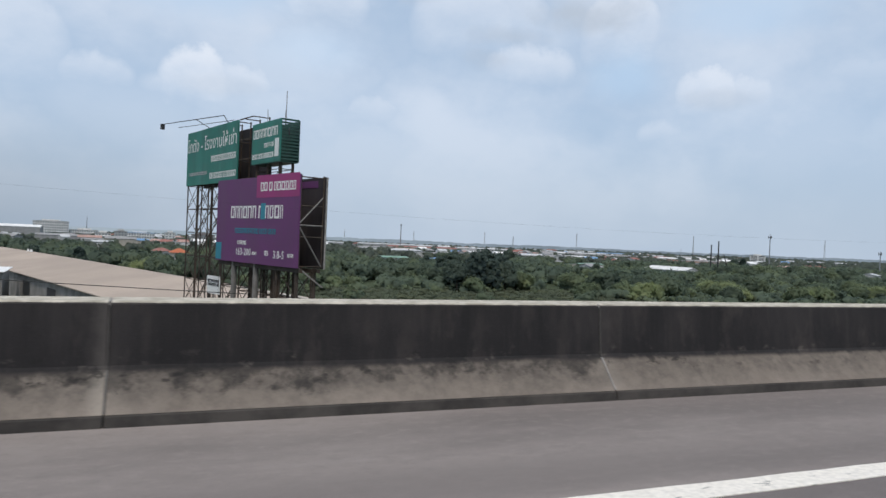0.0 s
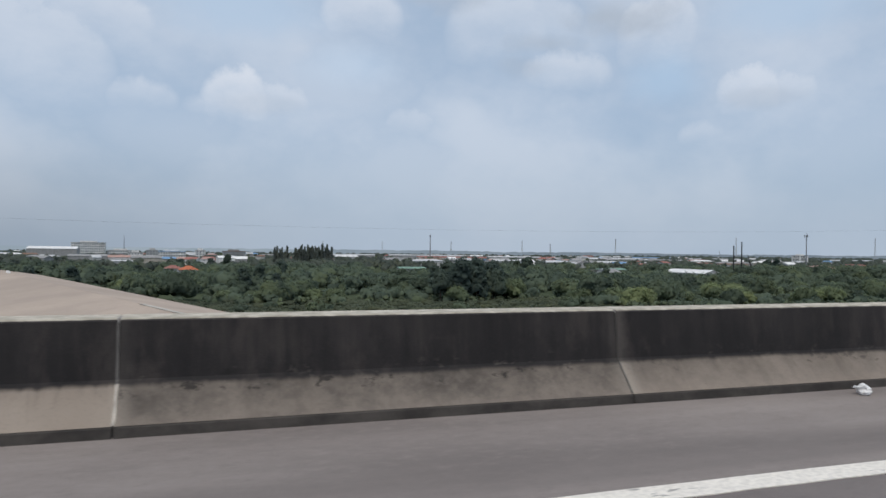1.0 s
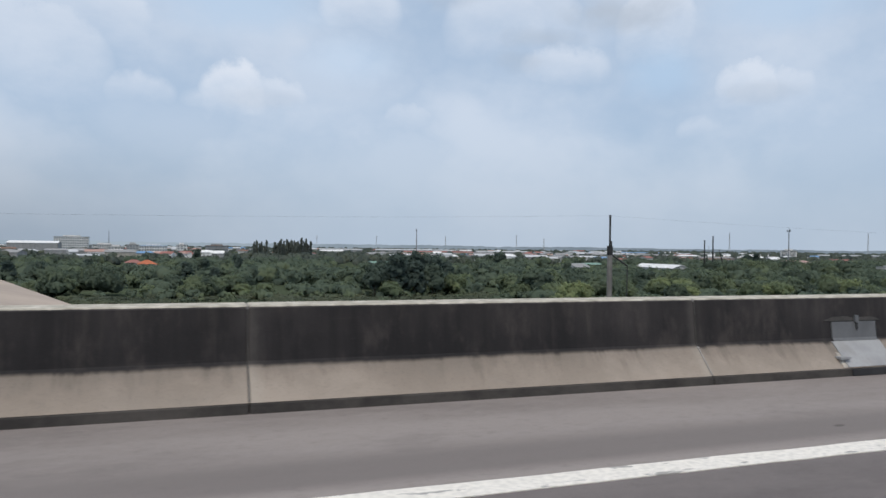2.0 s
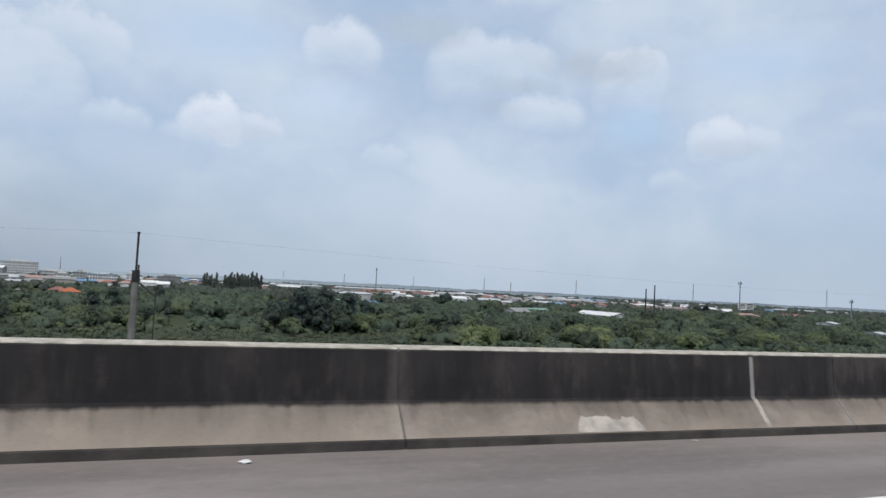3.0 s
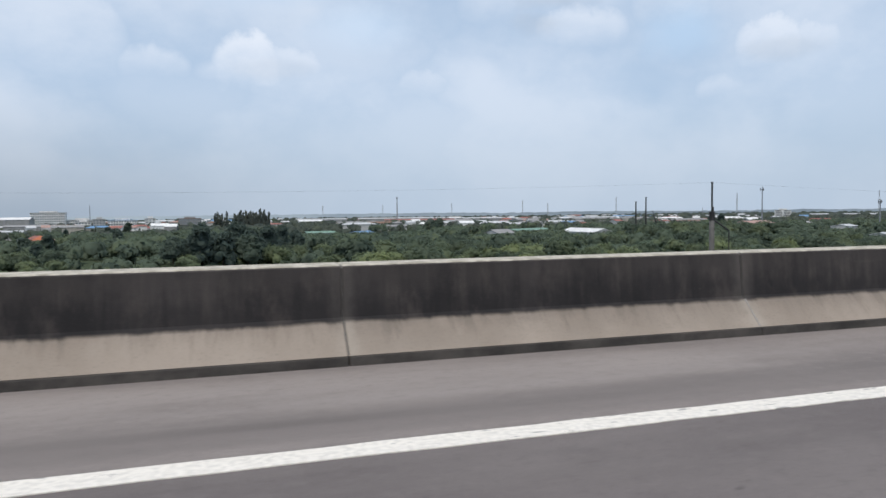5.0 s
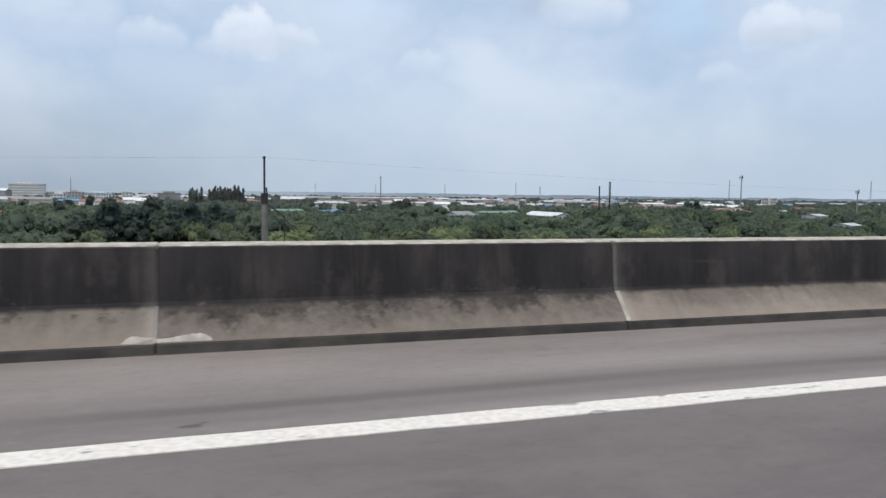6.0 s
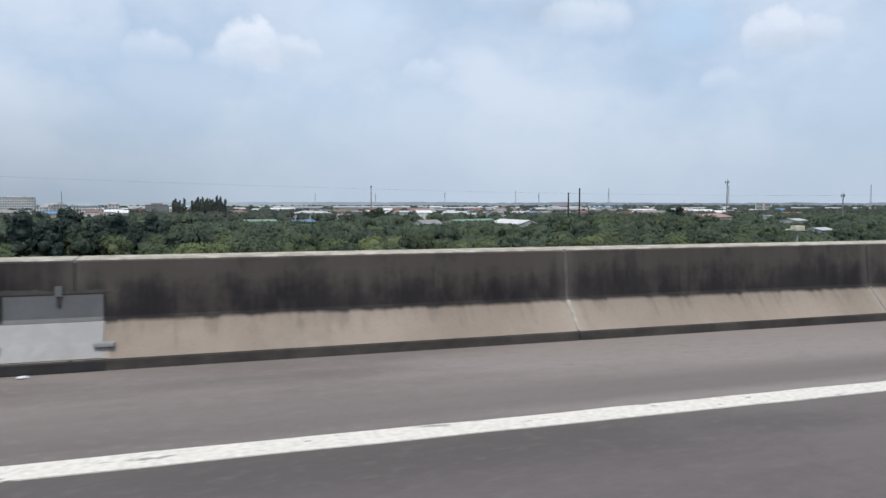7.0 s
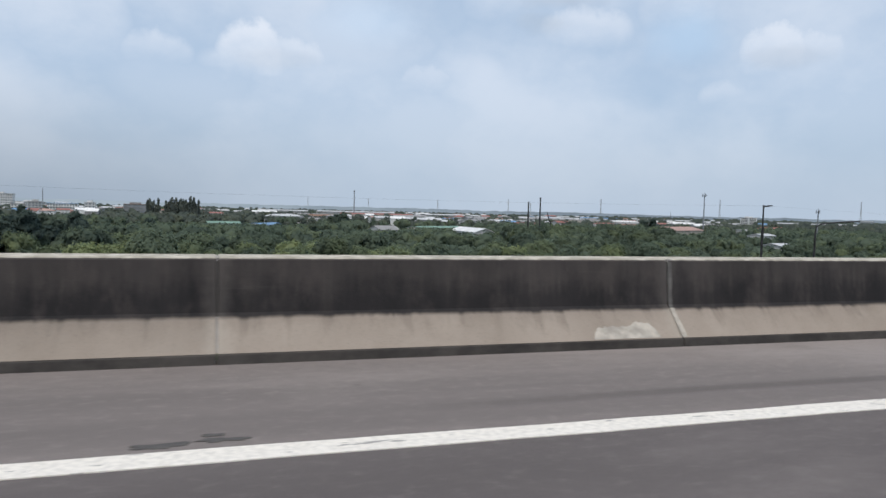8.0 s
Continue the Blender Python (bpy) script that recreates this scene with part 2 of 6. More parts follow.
# ---- materials ----
class Nodes:
    """Short hand for building one node material."""

    def __init__(self, name):
        self.mat = bpy.data.materials.new(name)
        self.mat.use_nodes = True
        self.n, self.l = self.mat.node_tree.nodes, self.mat.node_tree.links
        self.bsdf = self.n["Principled BSDF"]
        self.co = self.n.new("ShaderNodeTexCoord").outputs["Object"]
        self.world = self.n.new("ShaderNodeNewGeometry").outputs["Position"]

    def put(self, socket, v):
        if isinstance(v, (int, float)):
            socket.default_value = v
        elif isinstance(v, tuple):
            socket.default_value = (*v, 1) if len(v) == 3 and socket.type == "RGBA" else v
        else:
            self.l.new(v, socket)

    def math(self, op, a, b=None, clamp=False):
        q = self.n.new("ShaderNodeMath")
        q.operation, q.use_clamp = op, clamp
        self.put(q.inputs[0], a)
        if b is not None:
            self.put(q.inputs[1], b)
        return q.outputs[0]

    def noise(self, scale, detail=4.0, rough=0.55, stretch=(1, 1, 1), at=None, shift=(0, 0, 0)):
        mp = self.n.new("ShaderNodeMapping")
        mp.inputs["Scale"].default_value = stretch
        mp.inputs["Location"].default_value = shift
        self.l.new(at or self.co, mp.inputs[0])
        t = self.n.new("ShaderNodeTexNoise")
        t.inputs["Scale"].default_value, t.inputs["Detail"].default_value, t.inputs["Roughness"].default_value = scale, detail, rough
        self.l.new(mp.outputs[0], t.inputs["Vector"])
        return t.outputs[0]

    def step(self, v, lo, hi, a=0.0, b=1.0):
        q = self.n.new("ShaderNodeMapRange")
        q.interpolation_type = "SMOOTHSTEP"
        self.put(q.inputs[0], v)
        for i, x in enumerate((lo, hi, a, b)):
            self.put(q.inputs[i + 1], x)
        return q.outputs[0]

    def mix(self, f, a, b):
        q = self.n.new("ShaderNodeMix")
        q.data_type = "RGBA"
        self.put(q.inputs[0], f)
        self.put(q.inputs[6], a)
        self.put(q.inputs[7], b)
        return q.outputs[2]

    def xyz(self, v):
        q = self.n.new("ShaderNodeSeparateXYZ")
        self.l.new(v, q.inputs[0])
        return q.outputs

    def bump(self, height, strength, distance):
        q = self.n.new("ShaderNodeBump")
        q.inputs["Strength"].default_value, q.inputs["Distance"].default_value = strength, distance
        self.l.new(height, q.inputs["Height"])
        self.l.new(q.outputs[0], self.bsdf.inputs["Normal"])

    def tag(self):
        q = self.n.new("ShaderNodeSeparateColor")
        self.l.new(self.n.new("ShaderNodeObjectInfo").outputs["Color"], q.inputs[0])
        return q.outputs

    def random(self):
        return self.n.new("ShaderNodeObjectInfo").outputs["Random"]

    def island(self):
        return self.n.new("ShaderNodeNewGeometry").outputs["Random Per Island"]

    def done(self, colour, rough=0.8, metal=0.0, spec=0.5):
        self.put(self.bsdf.inputs["Base Color"], colour)
        self.put(self.bsdf.inputs["Roughness"], rough)
        self.bsdf.inputs["Metallic"].default_value = metal
        self.bsdf.inputs["Specular IOR Level"].default_value = spec
        return self.mat


def plain(name, colour, rough=0.7, metal=0.0, vary=0.25, scale=3.0, grain=40.0, stain=None, bump=0.15, spec=0.4, object_vary=0.0):
    """A worn surface: broad stains, fine grain and slight relief."""
    s = Nodes(name)
    dark = tuple(c * (1 - vary) for c in colour)
    light = tuple(min(1, c * (1 + vary * 0.6)) for c in colour)
    broad = s.noise(scale, 5)
    fine = s.noise(grain, 3)
    c = s.mix(s.step(broad, 0.3, 0.7), dark, light)
    c = s.mix(s.math("MULTIPLY", s.step(fine, 0.45, 0.75), 0.35), c, dark)
    if stain:
        streak = s.noise(scale * 1.5, 5, stretch=(1, 1, 0.12), shift=(3, 1, 2))
        c = s.mix(s.math("MULTIPLY", s.step(streak, 0.5, 0.72), 0.7), c, stain)
    if object_vary:
        r = s.random()
        c = s.mix(s.math("MULTIPLY", r, object_vary), c, dark)
    s.bump(fine, bump, 0.01)
    return s.done(c, s.step(broad, 0.2, 0.8, rough - 0.08, min(1.0, rough + 0.1)), metal, spec)


def barrier_concrete():
    s = Nodes("sooty_concrete")
    w = s.world
    x, y, z = s.xyz(w)
    dirt, black, length = s.tag()     # each length of parapet has its own amount of grime and soot
    lot = s.random()
    wavy = s.noise(0.9, 4, 0.55, at=w, stretch=(1, 0.3, 0.15))
    drip = s.noise(9.0, 5, 0.62, at=w, stretch=(1, 0.3, 0.07), shift=(4, 0, 0))
    thin = s.noise(30.0, 4, 0.6, at=w, stretch=(1, 0.3, 0.06), shift=(1, 0, 8))
    wide = s.noise(1.1, 4, 0.6, at=w, stretch=(1, 0.3, 0.25), shift=(9, 2, 0))
    cloud = s.noise(3.0, 6, 0.65, at=w, stretch=(0.8, 1, 1.1), shift=(1, 4, 2))
    blot = s.noise(9.0, 6, 0.7, at=w, shift=(0, 5, 1))
    fine = s.noise(60, 4, at=w)
    grit = s.noise(220, 2, at=w)
    scuff = s.noise(5.0, 5, 0.6, at=w, stretch=(0.12, 1, 2.2), shift=(0, 0, 6))
    # lower, road-washed part: warm beige, stained in soft broad tones
    beige = s.mix(s.step(wide, 0.3, 0.7), (0.28, 0.236, 0.195), (0.36, 0.307, 0.258))
    beige = s.mix(s.math("MULTIPLY", s.step(cloud, 0.45, 0.7), 0.4), beige, (0.405, 0.35, 0.295))
    beige = s.mix(s.math("MULTIPLY", s.step(blot, 0.58, 0.75), 0.25), beige, (0.225, 0.198, 0.165))
    # grey film of traffic dirt, thicker on the fouler lengths and towards the soot
    film = s.math("ADD", s.math("MULTIPLY", s.math("SUBTRACT", z, 0.12), 2.2), s.math("MULTIPLY", s.math("SUBTRACT", cloud, 0.5), 1.6))
    film = s.math("ADD", film, s.math("MULTIPLY", s.math("SUBTRACT", blot, 0.5), 0.7))
    film = s.math("MULTIPLY", s.step(film, -0.35, 0.6), s.step(dirt, 0.3, 0.95, 0.05, 0.86))
    even = s.math("MULTIPLY", s.step(dirt, 0.72, 0.96, 0.0, 0.94), s.step(cloud, 0.3, 0.7, 0.72, 1.0))
    film = s.math("MAXIMUM", film, s.math("MULTIPLY", even, s.step(z, 0.06, 0.2, 0.72, 1.0)))
    beige = s.mix(film, beige, s.mix(s.step(blot, 0.35, 0.65), (0.06, 0.053, 0.048), (0.128, 0.111, 0.096)))
    # black mould on the foulest
    spread = s.noise(5.0, 7, 0.72, at=w, stretch=(0.8, 0.6, 1.0), shift=(3, 2, 7))
    spread = s.math("ADD", spread, s.math("MULTIPLY", s.math("SUBTRACT", z, 0.2), 1.5))
    beige = s.mix(s.math("MULTIPLY", s.step(spread, 0.47, 0.62), s.step(dirt, 0.96, 1.0, 0.0, 0.85)), beige, s.mix(s.step(blot, 0.35, 0.65), (0.021, 0.02, 0.02), (0.06, 0.053, 0.047)))
    # dark runs washed down from the soot
    reach = s.math("ADD", s.math("MULTIPLY", s.step(drip, 0.42, 0.8), 0.22), s.math("MULTIPLY", s.step(thin, 0.5, 0.75), 0.05))
    washed = s.step(s.math("ADD", s.math("SUBTRACT", z, 0.288), reach), -0.1, 0.14)
    beige = s.mix(s.math("MULTIPLY", washed, 0.36), beige, (0.09, 0.077, 0.065))
    # upper, soot-blackened part
    soot = s.mix(s.step(wide, 0.32, 0.7), (0.02, 0.0184, 0.0192), (0.044, 0.0395, 0.0395))
    pale = s.math("MULTIPLY", s.step(drip, 0.5, 0.72), s.step(cloud, 0.3, 0.6))
    soot = s.mix(s.math("MULTIPLY", pale, 0.5), soot, (0.075, 0.066, 0.06))
    soot = s.mix(s.math("MULTIPLY", s.step(thin, 0.55, 0.75), 0.13), soot, (0.085, 0.077, 0.071))
    soot = s.mix(s.math("MULTIPLY", s.step(drip, 0.48, 0.28), 0.45), soot, (0.0105, 0.0102, 0.011))
    low = s.step(s.math("ADD", z, s.math("MULTIPLY", s.math("SUBTRACT", s.math("ADD", s.math("MULTIPLY", drip, 0.45), s.math("MULTIPLY", cloud, 0.55)), 0.5), 0.8)), 0.6, 0.36)
    weak = s.step(black, 0.85, 0.35)
    soot = s.mix(s.math("MULTIPLY", s.math("MULTIPLY", s.math("SUBTRACT", 1.0, low), weak), 0.75), soot, (0.112, 0.097, 0.088))
    soot = s.mix(s.math("MULTIPLY", low, 0.45), soot, (0.0155, 0.0148, 0.016))
    patchy = s.noise(4.5, 6, 0.65, at=w, stretch=(1, 0.5, 0.45), shift=(8, 1, 4))
    soot = s.mix(s.math("MULTIPLY", s.step(patchy, 0.5, 0.68), 0.5), soot, (0.08, 0.068, 0.063))
    soot = s.mix(s.math("MULTIPLY", s.step(patchy, 0.47, 0.32), 0.42), soot, (0.0145, 0.0138, 0.015))
    soot = s.mix(s.math("MULTIPLY", s.step(scuff, 0.63, 0.78), 0.2), soot, (0.12, 0.11, 0.1))
    soot = s.mix(s.math("MULTIPLY", s.step(blot, 0.68, 0.77), 0.3), soot, (0.14, 0.13, 0.12))
    soot = s.mix(s.step(black, 0.75, 1.0, 0.0, 0.38), soot, (0.0135, 0.0128, 0.0135))
    fleck_low = s.noise(7.0, 6, 0.7, at=w, stretch=(0.8, 1, 1.2), shift=(2, 7, 5))
    # chipped pale flecks along the soot line of the fouler lengths
    fleck = s.noise(11.0, 5, 0.65, at=w, stretch=(0.8, 1, 1.3), shift=(5, 3, 2))
    zone = s.math("MULTIPLY", s.step(z, 0.16, 0.24), s.step(z, 0.42, 0.32))
    fleck = s.math("MULTIPLY", s.math("MULTIPLY", s.step(fleck, 0.58, 0.72), zone), s.step(dirt, 0.74, 0.95, 0.0, 0.26))
    crust = s.math("MULTIPLY", s.math("MULTIPLY", s.step(fleck_low, 0.56, 0.66), zone), s.step(dirt, 0.74, 0.95, 0.0, 0.8))
    # lime bleeding out beside the joints
    along_x = s.xyz(s.co)[0]
    near = s.math("MINIMUM", along_x, s.math("SUBTRACT", s.math("MULTIPLY", length, 10.0), along_x))
    near = s.math("ADD", near, s.math("MULTIPLY", s.math("SUBTRACT", blot, 0.5), 0.12))
    bleed = s.math("MULTIPLY", s.step(near, 0.13, 0.0), s.step(lot, 0.15, 0.9, 0.15, 1.0))
    soot = s.mix(s.math("MULTIPLY", bleed, 0.5), soot, (0.125, 0.113, 0.104))
    beige = s.mix(s.math("MULTIPLY", bleed, 0.45), beige, (0.42, 0.38, 0.325))
    edge = s.math("ADD", 0.283, s.math("MULTIPLY", s.math("SUBTRACT", wavy, 0.5), 0.035))
    edge = s.math("SUBTRACT", edge, s.math("ADD", s.math("MULTIPLY", s.step(drip, 0.45, 0.75), 0.014), s.math("MULTIPLY", s.math("SUBTRACT", blot, 0.5), 0.02)))
    up = s.step(s.math("SUBTRACT", z, edge), -0.022, 0.014)
    c = s.mix(up, beige, soot)
    c = s.mix(crust, c, (0.016, 0.015, 0.015))
    c = s.mix(fleck, c, (0.22, 0.195, 0.17))
    # scrubbed pale arris along the top, the light its chamfer catches painted in
    top = s.step(s.math("ADD", z, s.math("MULTIPLY", s.math("SUBTRACT", blot, 0.5), 0.007)), 0.675, 0.681)
    c = s.mix(top, c, s.mix(s.step(blot, 0.35, 0.7), (0.36, 0.33, 0.27), (0.6, 0.56, 0.48)))
    # oily kerb foot
    foot = s.step(z, 0.072, 0.066)
    c = s.mix(foot, c, s.mix(s.step(cloud, 0.3, 0.7), (0.034, 0.031, 0.029), (0.08, 0.072, 0.065)))
    c = s.mix(s.math("MULTIPLY", s.step(fine, 0.5, 0.8), 0.2), c, (0.05, 0.047, 0.045))
    s.bump(s.math("ADD", fine, s.math("MULTIPLY", grit, 0.5)), 0.35, 0.006)
    return s.done(c, 0.88, 0, 0.3)


def asphalt(name, base, light, dark):
    s = Nodes(name)
    w = s.world
    x, y, z = s.xyz(w)
    band = s.noise(1.3, 3, 0.5, at=w, stretch=(0.03, 1, 1))
    patch = s.noise(0.5, 4, 0.6, at=w, stretch=(0.35, 1, 1), shift=(0, 3, 0))
    blot = s.noise(2.5, 5, 0.6, at=w, stretch=(0.5, 1, 1))
    stone = s.noise(160, 3, 0.7, at=w)
    stone2 = s.noise(45, 4, 0.7, at=w)
    mottle = s.noise(14, 5, 0.7, at=w, stretch=(0.6, 1, 1))
    c = s.mix(s.step(band, 0.3, 0.7), dark, base)
    c = s.mix(s.math("MULTIPLY", s.step(patch, 0.4, 0.65), 0.75), c, light)
    c = s.mix(s.math("MULTIPLY", s.step(blot, 0.55, 0.75), 0.35), c, dark)
    c = s.mix(s.math("MULTIPLY", s.step(stone, 0.5, 0.75), 0.45), c, light)
    c = s.mix(s.math("MULTIPLY", s.step(stone2, 0.52, 0.72), 0.45), c, dark)
    c = s.mix(s.math("MULTIPLY", s.step(mottle, 0.5, 0.68), 0.28), c, light)
    c = s.mix(s.math("MULTIPLY", s.step(mottle, 0.48, 0.32), 0.28), c, dark)
    track = s.math("MULTIPLY", s.step(y, 3.12, 3.3), s.step(y, 3.85, 3.5))
    c = s.mix(s.math("MULTIPLY", track, s.step(patch, 0.35, 0.65, 0.2, 0.75)), c, dark)
    # long smudged tyre mark wandering along the shoulder
    wander = s.noise(0.35, 2, 0.5, at=w, stretch=(0.25, 0, 0), shift=(3, 0, 0))
    off = s.math("ABSOLUTE", s.math("SUBTRACT", y, s.math("ADD", 3.2, s.math("MULTIPLY", wander, 0.5))))
    mark = s.math("MULTIPLY", s.step(off, 0.1, 0.02), s.step(s.noise(0.5, 3, 0.6, at=w, stretch=(0.2, 0.4, 1), shift=(1, 6, 0)), 0.42, 0.6))
    c = s.mix(s.math("MULTIPLY", mark, 0.55), c, tuple(v * 0.62 for v in dark))
    spots = s.noise(3.3, 2, 0.5, at=w, stretch=(1, 1.6, 1), shift=(7, 1, 0))
    c = s.mix(s.math("MULTIPLY", s.step(spots, 0.74, 0.8), 0.6), c, tuple(v * 0.4 for v in dark))
    s.bump(s.math("ADD", stone, stone2), 0.5, 0.005)
    return s.done(c, 0.86, 0, 0.35)


def road_paint():
    s = Nodes("worn_road_paint")
    w = s.world
    chips = s.noise(9.0, 5, 0.6, at=w, stretch=(0.45, 1.5, 1))
    broad = s.noise(1.0, 3, 0.5, at=w, shift=(2, 0, 0))
    dirt = s.noise(30, 4, at=w)
    c = s.mix(s.step(dirt, 0.35, 0.7), (0.84, 0.79, 0.71), (0.68, 0.64, 0.575))
    gone = s.step(s.math("ADD", chips, s.math("MULTIPLY", s.math("SUBTRACT", broad, 0.5), 0.3)), 0.625, 0.65)
    c = s.mix(s.math("MULTIPLY", gone, 0.7), c, (0.16, 0.152, 0.147))
    s.bump(dirt, 0.2, 0.003)
    return s.done(c, 0.6)


def foliage(name, dark, light, spread=1.0):
    """Leaves: hue drifts from plant to plant and from leaf to leaf, some light passes through."""
    s = Nodes(name)
    r = s.random()
    i = s.island()
    c = s.mix(s.step(i, 0.0, 1.0, 0.3, 0.7), dark, light)
    c = s.mix(s.math("MULTIPLY", s.step(r, 0.5, 1.0), 0.75 * spread), c, tuple(v * k for v, k in zip(light, (1.2, 1.15, 0.95))))
    c = s.mix(s.math("MULTIPLY", s.step(r, 0.42, 0.0), 0.6 * spread), c, tuple(v * 0.68 for v in dark))
    stand = s.noise(0.06, 3, 0.6, at=s.world)
    c = s.mix(s.math("MULTIPLY", s.step(stand, 0.5, 0.36), 0.6 * spread), c, tuple(v * k for v, k in zip(dark, (0.62, 0.66, 0.74))))
    c = s.mix(s.math("MULTIPLY", s.step(stand, 0.52, 0.66), 0.6 * spread), c, tuple(v * k for v, k in zip(light, (1.15, 1.1, 0.88))))
    s.done(c, 0.8, 0, 0.15)
    tr = s.n.new("ShaderNodeBsdfTranslucent")
    s.l.new(c, tr.inputs[0])
    mx = s.n.new("ShaderNodeMixShader")
    mx.inputs[0].default_value = 0.5
    s.l.new(s.bsdf.outputs[0], mx.inputs[1])
    s.l.new(tr.outputs[0], mx.inputs[2])
    s.l.new(mx.outputs[0], s.n["Material Output"].inputs[0])
    return s.mat


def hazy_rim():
    """Far distance as a backdrop: the haze before it is painted in as a glow."""
    s = Nodes("distance_haze_glow")
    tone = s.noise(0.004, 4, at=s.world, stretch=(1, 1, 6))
    thick = s.step(s.xyz(s.world)[0], -300, 1700)      # the painted haze gets lighter towards the town
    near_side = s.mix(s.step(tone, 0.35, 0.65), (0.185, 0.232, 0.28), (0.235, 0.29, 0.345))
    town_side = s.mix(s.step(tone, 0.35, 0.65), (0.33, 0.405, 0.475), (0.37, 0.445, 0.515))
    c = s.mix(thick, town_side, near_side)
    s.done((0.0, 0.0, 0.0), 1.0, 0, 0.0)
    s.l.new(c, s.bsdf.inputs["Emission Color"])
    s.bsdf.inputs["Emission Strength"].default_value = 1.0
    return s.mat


def ground_cover():
    s = Nodes("scrub_ground")
    w = s.world
    a = s.noise(0.012, 5, 0.6, at=w)
    b = s.noise(0.09, 5, 0.65, at=w)
    d = s.noise(0.9, 4, 0.7, at=w)
    c = s.mix(s.step(a, 0.35, 0.65), (0.062, 0.08, 0.052), (0.08, 0.098, 0.062))
    c = s.mix(s.math("MULTIPLY", s.step(b, 0.5, 0.7), 0.6), c, (0.095, 0.1, 0.062))
    c = s.mix(s.math("MULTIPLY", s.step(d, 0.45, 0.7), 0.5), c, (0.035, 0.05, 0.022))
    s.bump(d, 0.6, 0.4)
    return s.done(c, 1.0, 0, 0.0)


M_BARRIER = barrier_concrete()
M_SHOULDER = asphalt("shoulder_asphalt", (0.235, 0.205, 0.191), (0.319, 0.281, 0.260), (0.157, 0.137, 0.129))
M_LANE = asphalt("lane_asphalt", (0.153, 0.133, 0.128), (0.211, 0.186, 0.176), (0.105, 0.091, 0.088))
M_PAINT = road_paint()
M_DECK = plain("deck_concrete", (0.38, 0.36, 0.33), 0.9, vary=0.25, scale=0.6, stain=(0.2, 0.19, 0.17))
M_MORTAR = plain("pale_mortar", (0.464, 0.427, 0.373), 0.9, vary=0.3, scale=9, grain=80, bump=0.4)
M_STRIP = plain("joint_concrete", (0.30, 0.285, 0.27), 0.9, vary=0.3, scale=4, grain=90, bump=0.4)
M_GALV = plain("grey_painted_steel", (0.36, 0.385, 0.40), 0.5, 0.2, vary=0.12, scale=5, grain=30, stain=(0.34, 0.35, 0.35), bump=0.05)
# one steel for the covers: upper plates coloured as shaded, lower ones as lit
M_COVER = plain("steel_cover_shaded", (0.125, 0.13, 0.136), 0.6, 0.0, vary=0.2, scale=4, grain=30, stain=(0.1, 0.1, 0.1), bump=0.05)
M_PLATE = plain("light_steel_plate", (0.33, 0.333, 0.338), 0.6, 0.0, vary=0.16, scale=4, grain=30, stain=(0.27, 0.265, 0.255), bump=0.05)
M_SHADEDPLATE = plain("weathered_plate_shaded", (0.19, 0.203, 0.22), 0.6, 0.0, vary=0.15, scale=3, grain=30, stain=(0.16, 0.168, 0.178), bump=0.05)
M_DARKSTEEL = plain("dark_steel", (0.05, 0.05, 0.052), 0.65, 0.4, vary=0.4, scale=3)
M_RUBBER = plain("black_rubber", (0.03, 0.03, 0.032), 0.8, vary=0.4, scale=6)
M_RUST = plain("rusty_steel", (0.075, 0.06, 0.05), 0.8, 0.3, vary=0.45, scale=1.2, stain=(0.12, 0.07, 0.045))
M_CAB = plain("cabinet_grey_paint", (0.245, 0.27, 0.305), 0.45, 0.0, vary=0.14, scale=2.5, stain=(0.19, 0.205, 0.225), bump=0.05)
M_ORANGE = plain("faded_orange_paint", (0.235, 0.077, 0.05), 0.5, vary=0.18, scale=4, stain=(0.24, 0.08, 0.05), bump=0.06)
M_RED = plain("dark_red_recess", (0.13, 0.032, 0.026), 0.55, vary=0.25, scale=5, bump=0.06)
M_BLUE = plain("sign_blue", (0.02, 0.06, 0.22), 0.45, vary=0.15, scale=5, bump=0.03)
M_NAVY = plain("navy_marking_paint", (0.012, 0.017, 0.028), 0.8, vary=0.35, scale=5, bump=0.2)
M_WHITE = plain("white_paint", (0.78, 0.78, 0.77), 0.6, vary=0.1, scale=5, bump=0.05)
M_FADEDWHITE = plain("faded_white_paint", (0.40, 0.42, 0.43), 0.7, vary=0.25, scale=14, bump=0.1)
M_GLASS = plain("dim_window_glass", (0.09, 0.11, 0.12), 0.25, vary=0.3, scale=1.0, bump=0.0, spec=0.6)
M_FARGLASS = plain("far_window_glass", (0.27, 0.29, 0.31), 0.4, vary=0.2, scale=1.0, bump=0.0)
M_PURPLE = plain("purple_vinyl", (0.134, 0.040, 0.139), 0.55, vary=0.14, scale=0.35, stain=(0.120, 0.046, 0.122), bump=0.03)
M_PINK = plain("magenta_vinyl", (0.313, 0.039, 0.170), 0.55, vary=0.12, scale=0.5, bump=0.03)
M_TEAL = plain("teal_vinyl", (0.03, 0.22, 0.30), 0.55, vary=0.15, scale=0.6, bump=0.03)
M_GREEN = plain("billboard_green", (0.028, 0.180, 0.142), 0.6, vary=0.2, scale=0.4, stain=(0.041, 0.220, 0.180), bump=0.03)
M_GREENDK = plain("green_slat_paint", (0.03, 0.085, 0.07), 0.6, vary=0.3, scale=0.8)
M_BACK = plain("billboard_back_sheet", (0.035, 0.03, 0.035), 0.8, vary=0.4, scale=0.5, stain=(0.06, 0.05, 0.05))
M_ROOF = plain("dusty_fibre_cement", (0.404, 0.333, 0.276), 0.9, vary=0.14, scale=0.05, grain=1.2, stain=(0.338, 0.279, 0.237), bump=0.2)
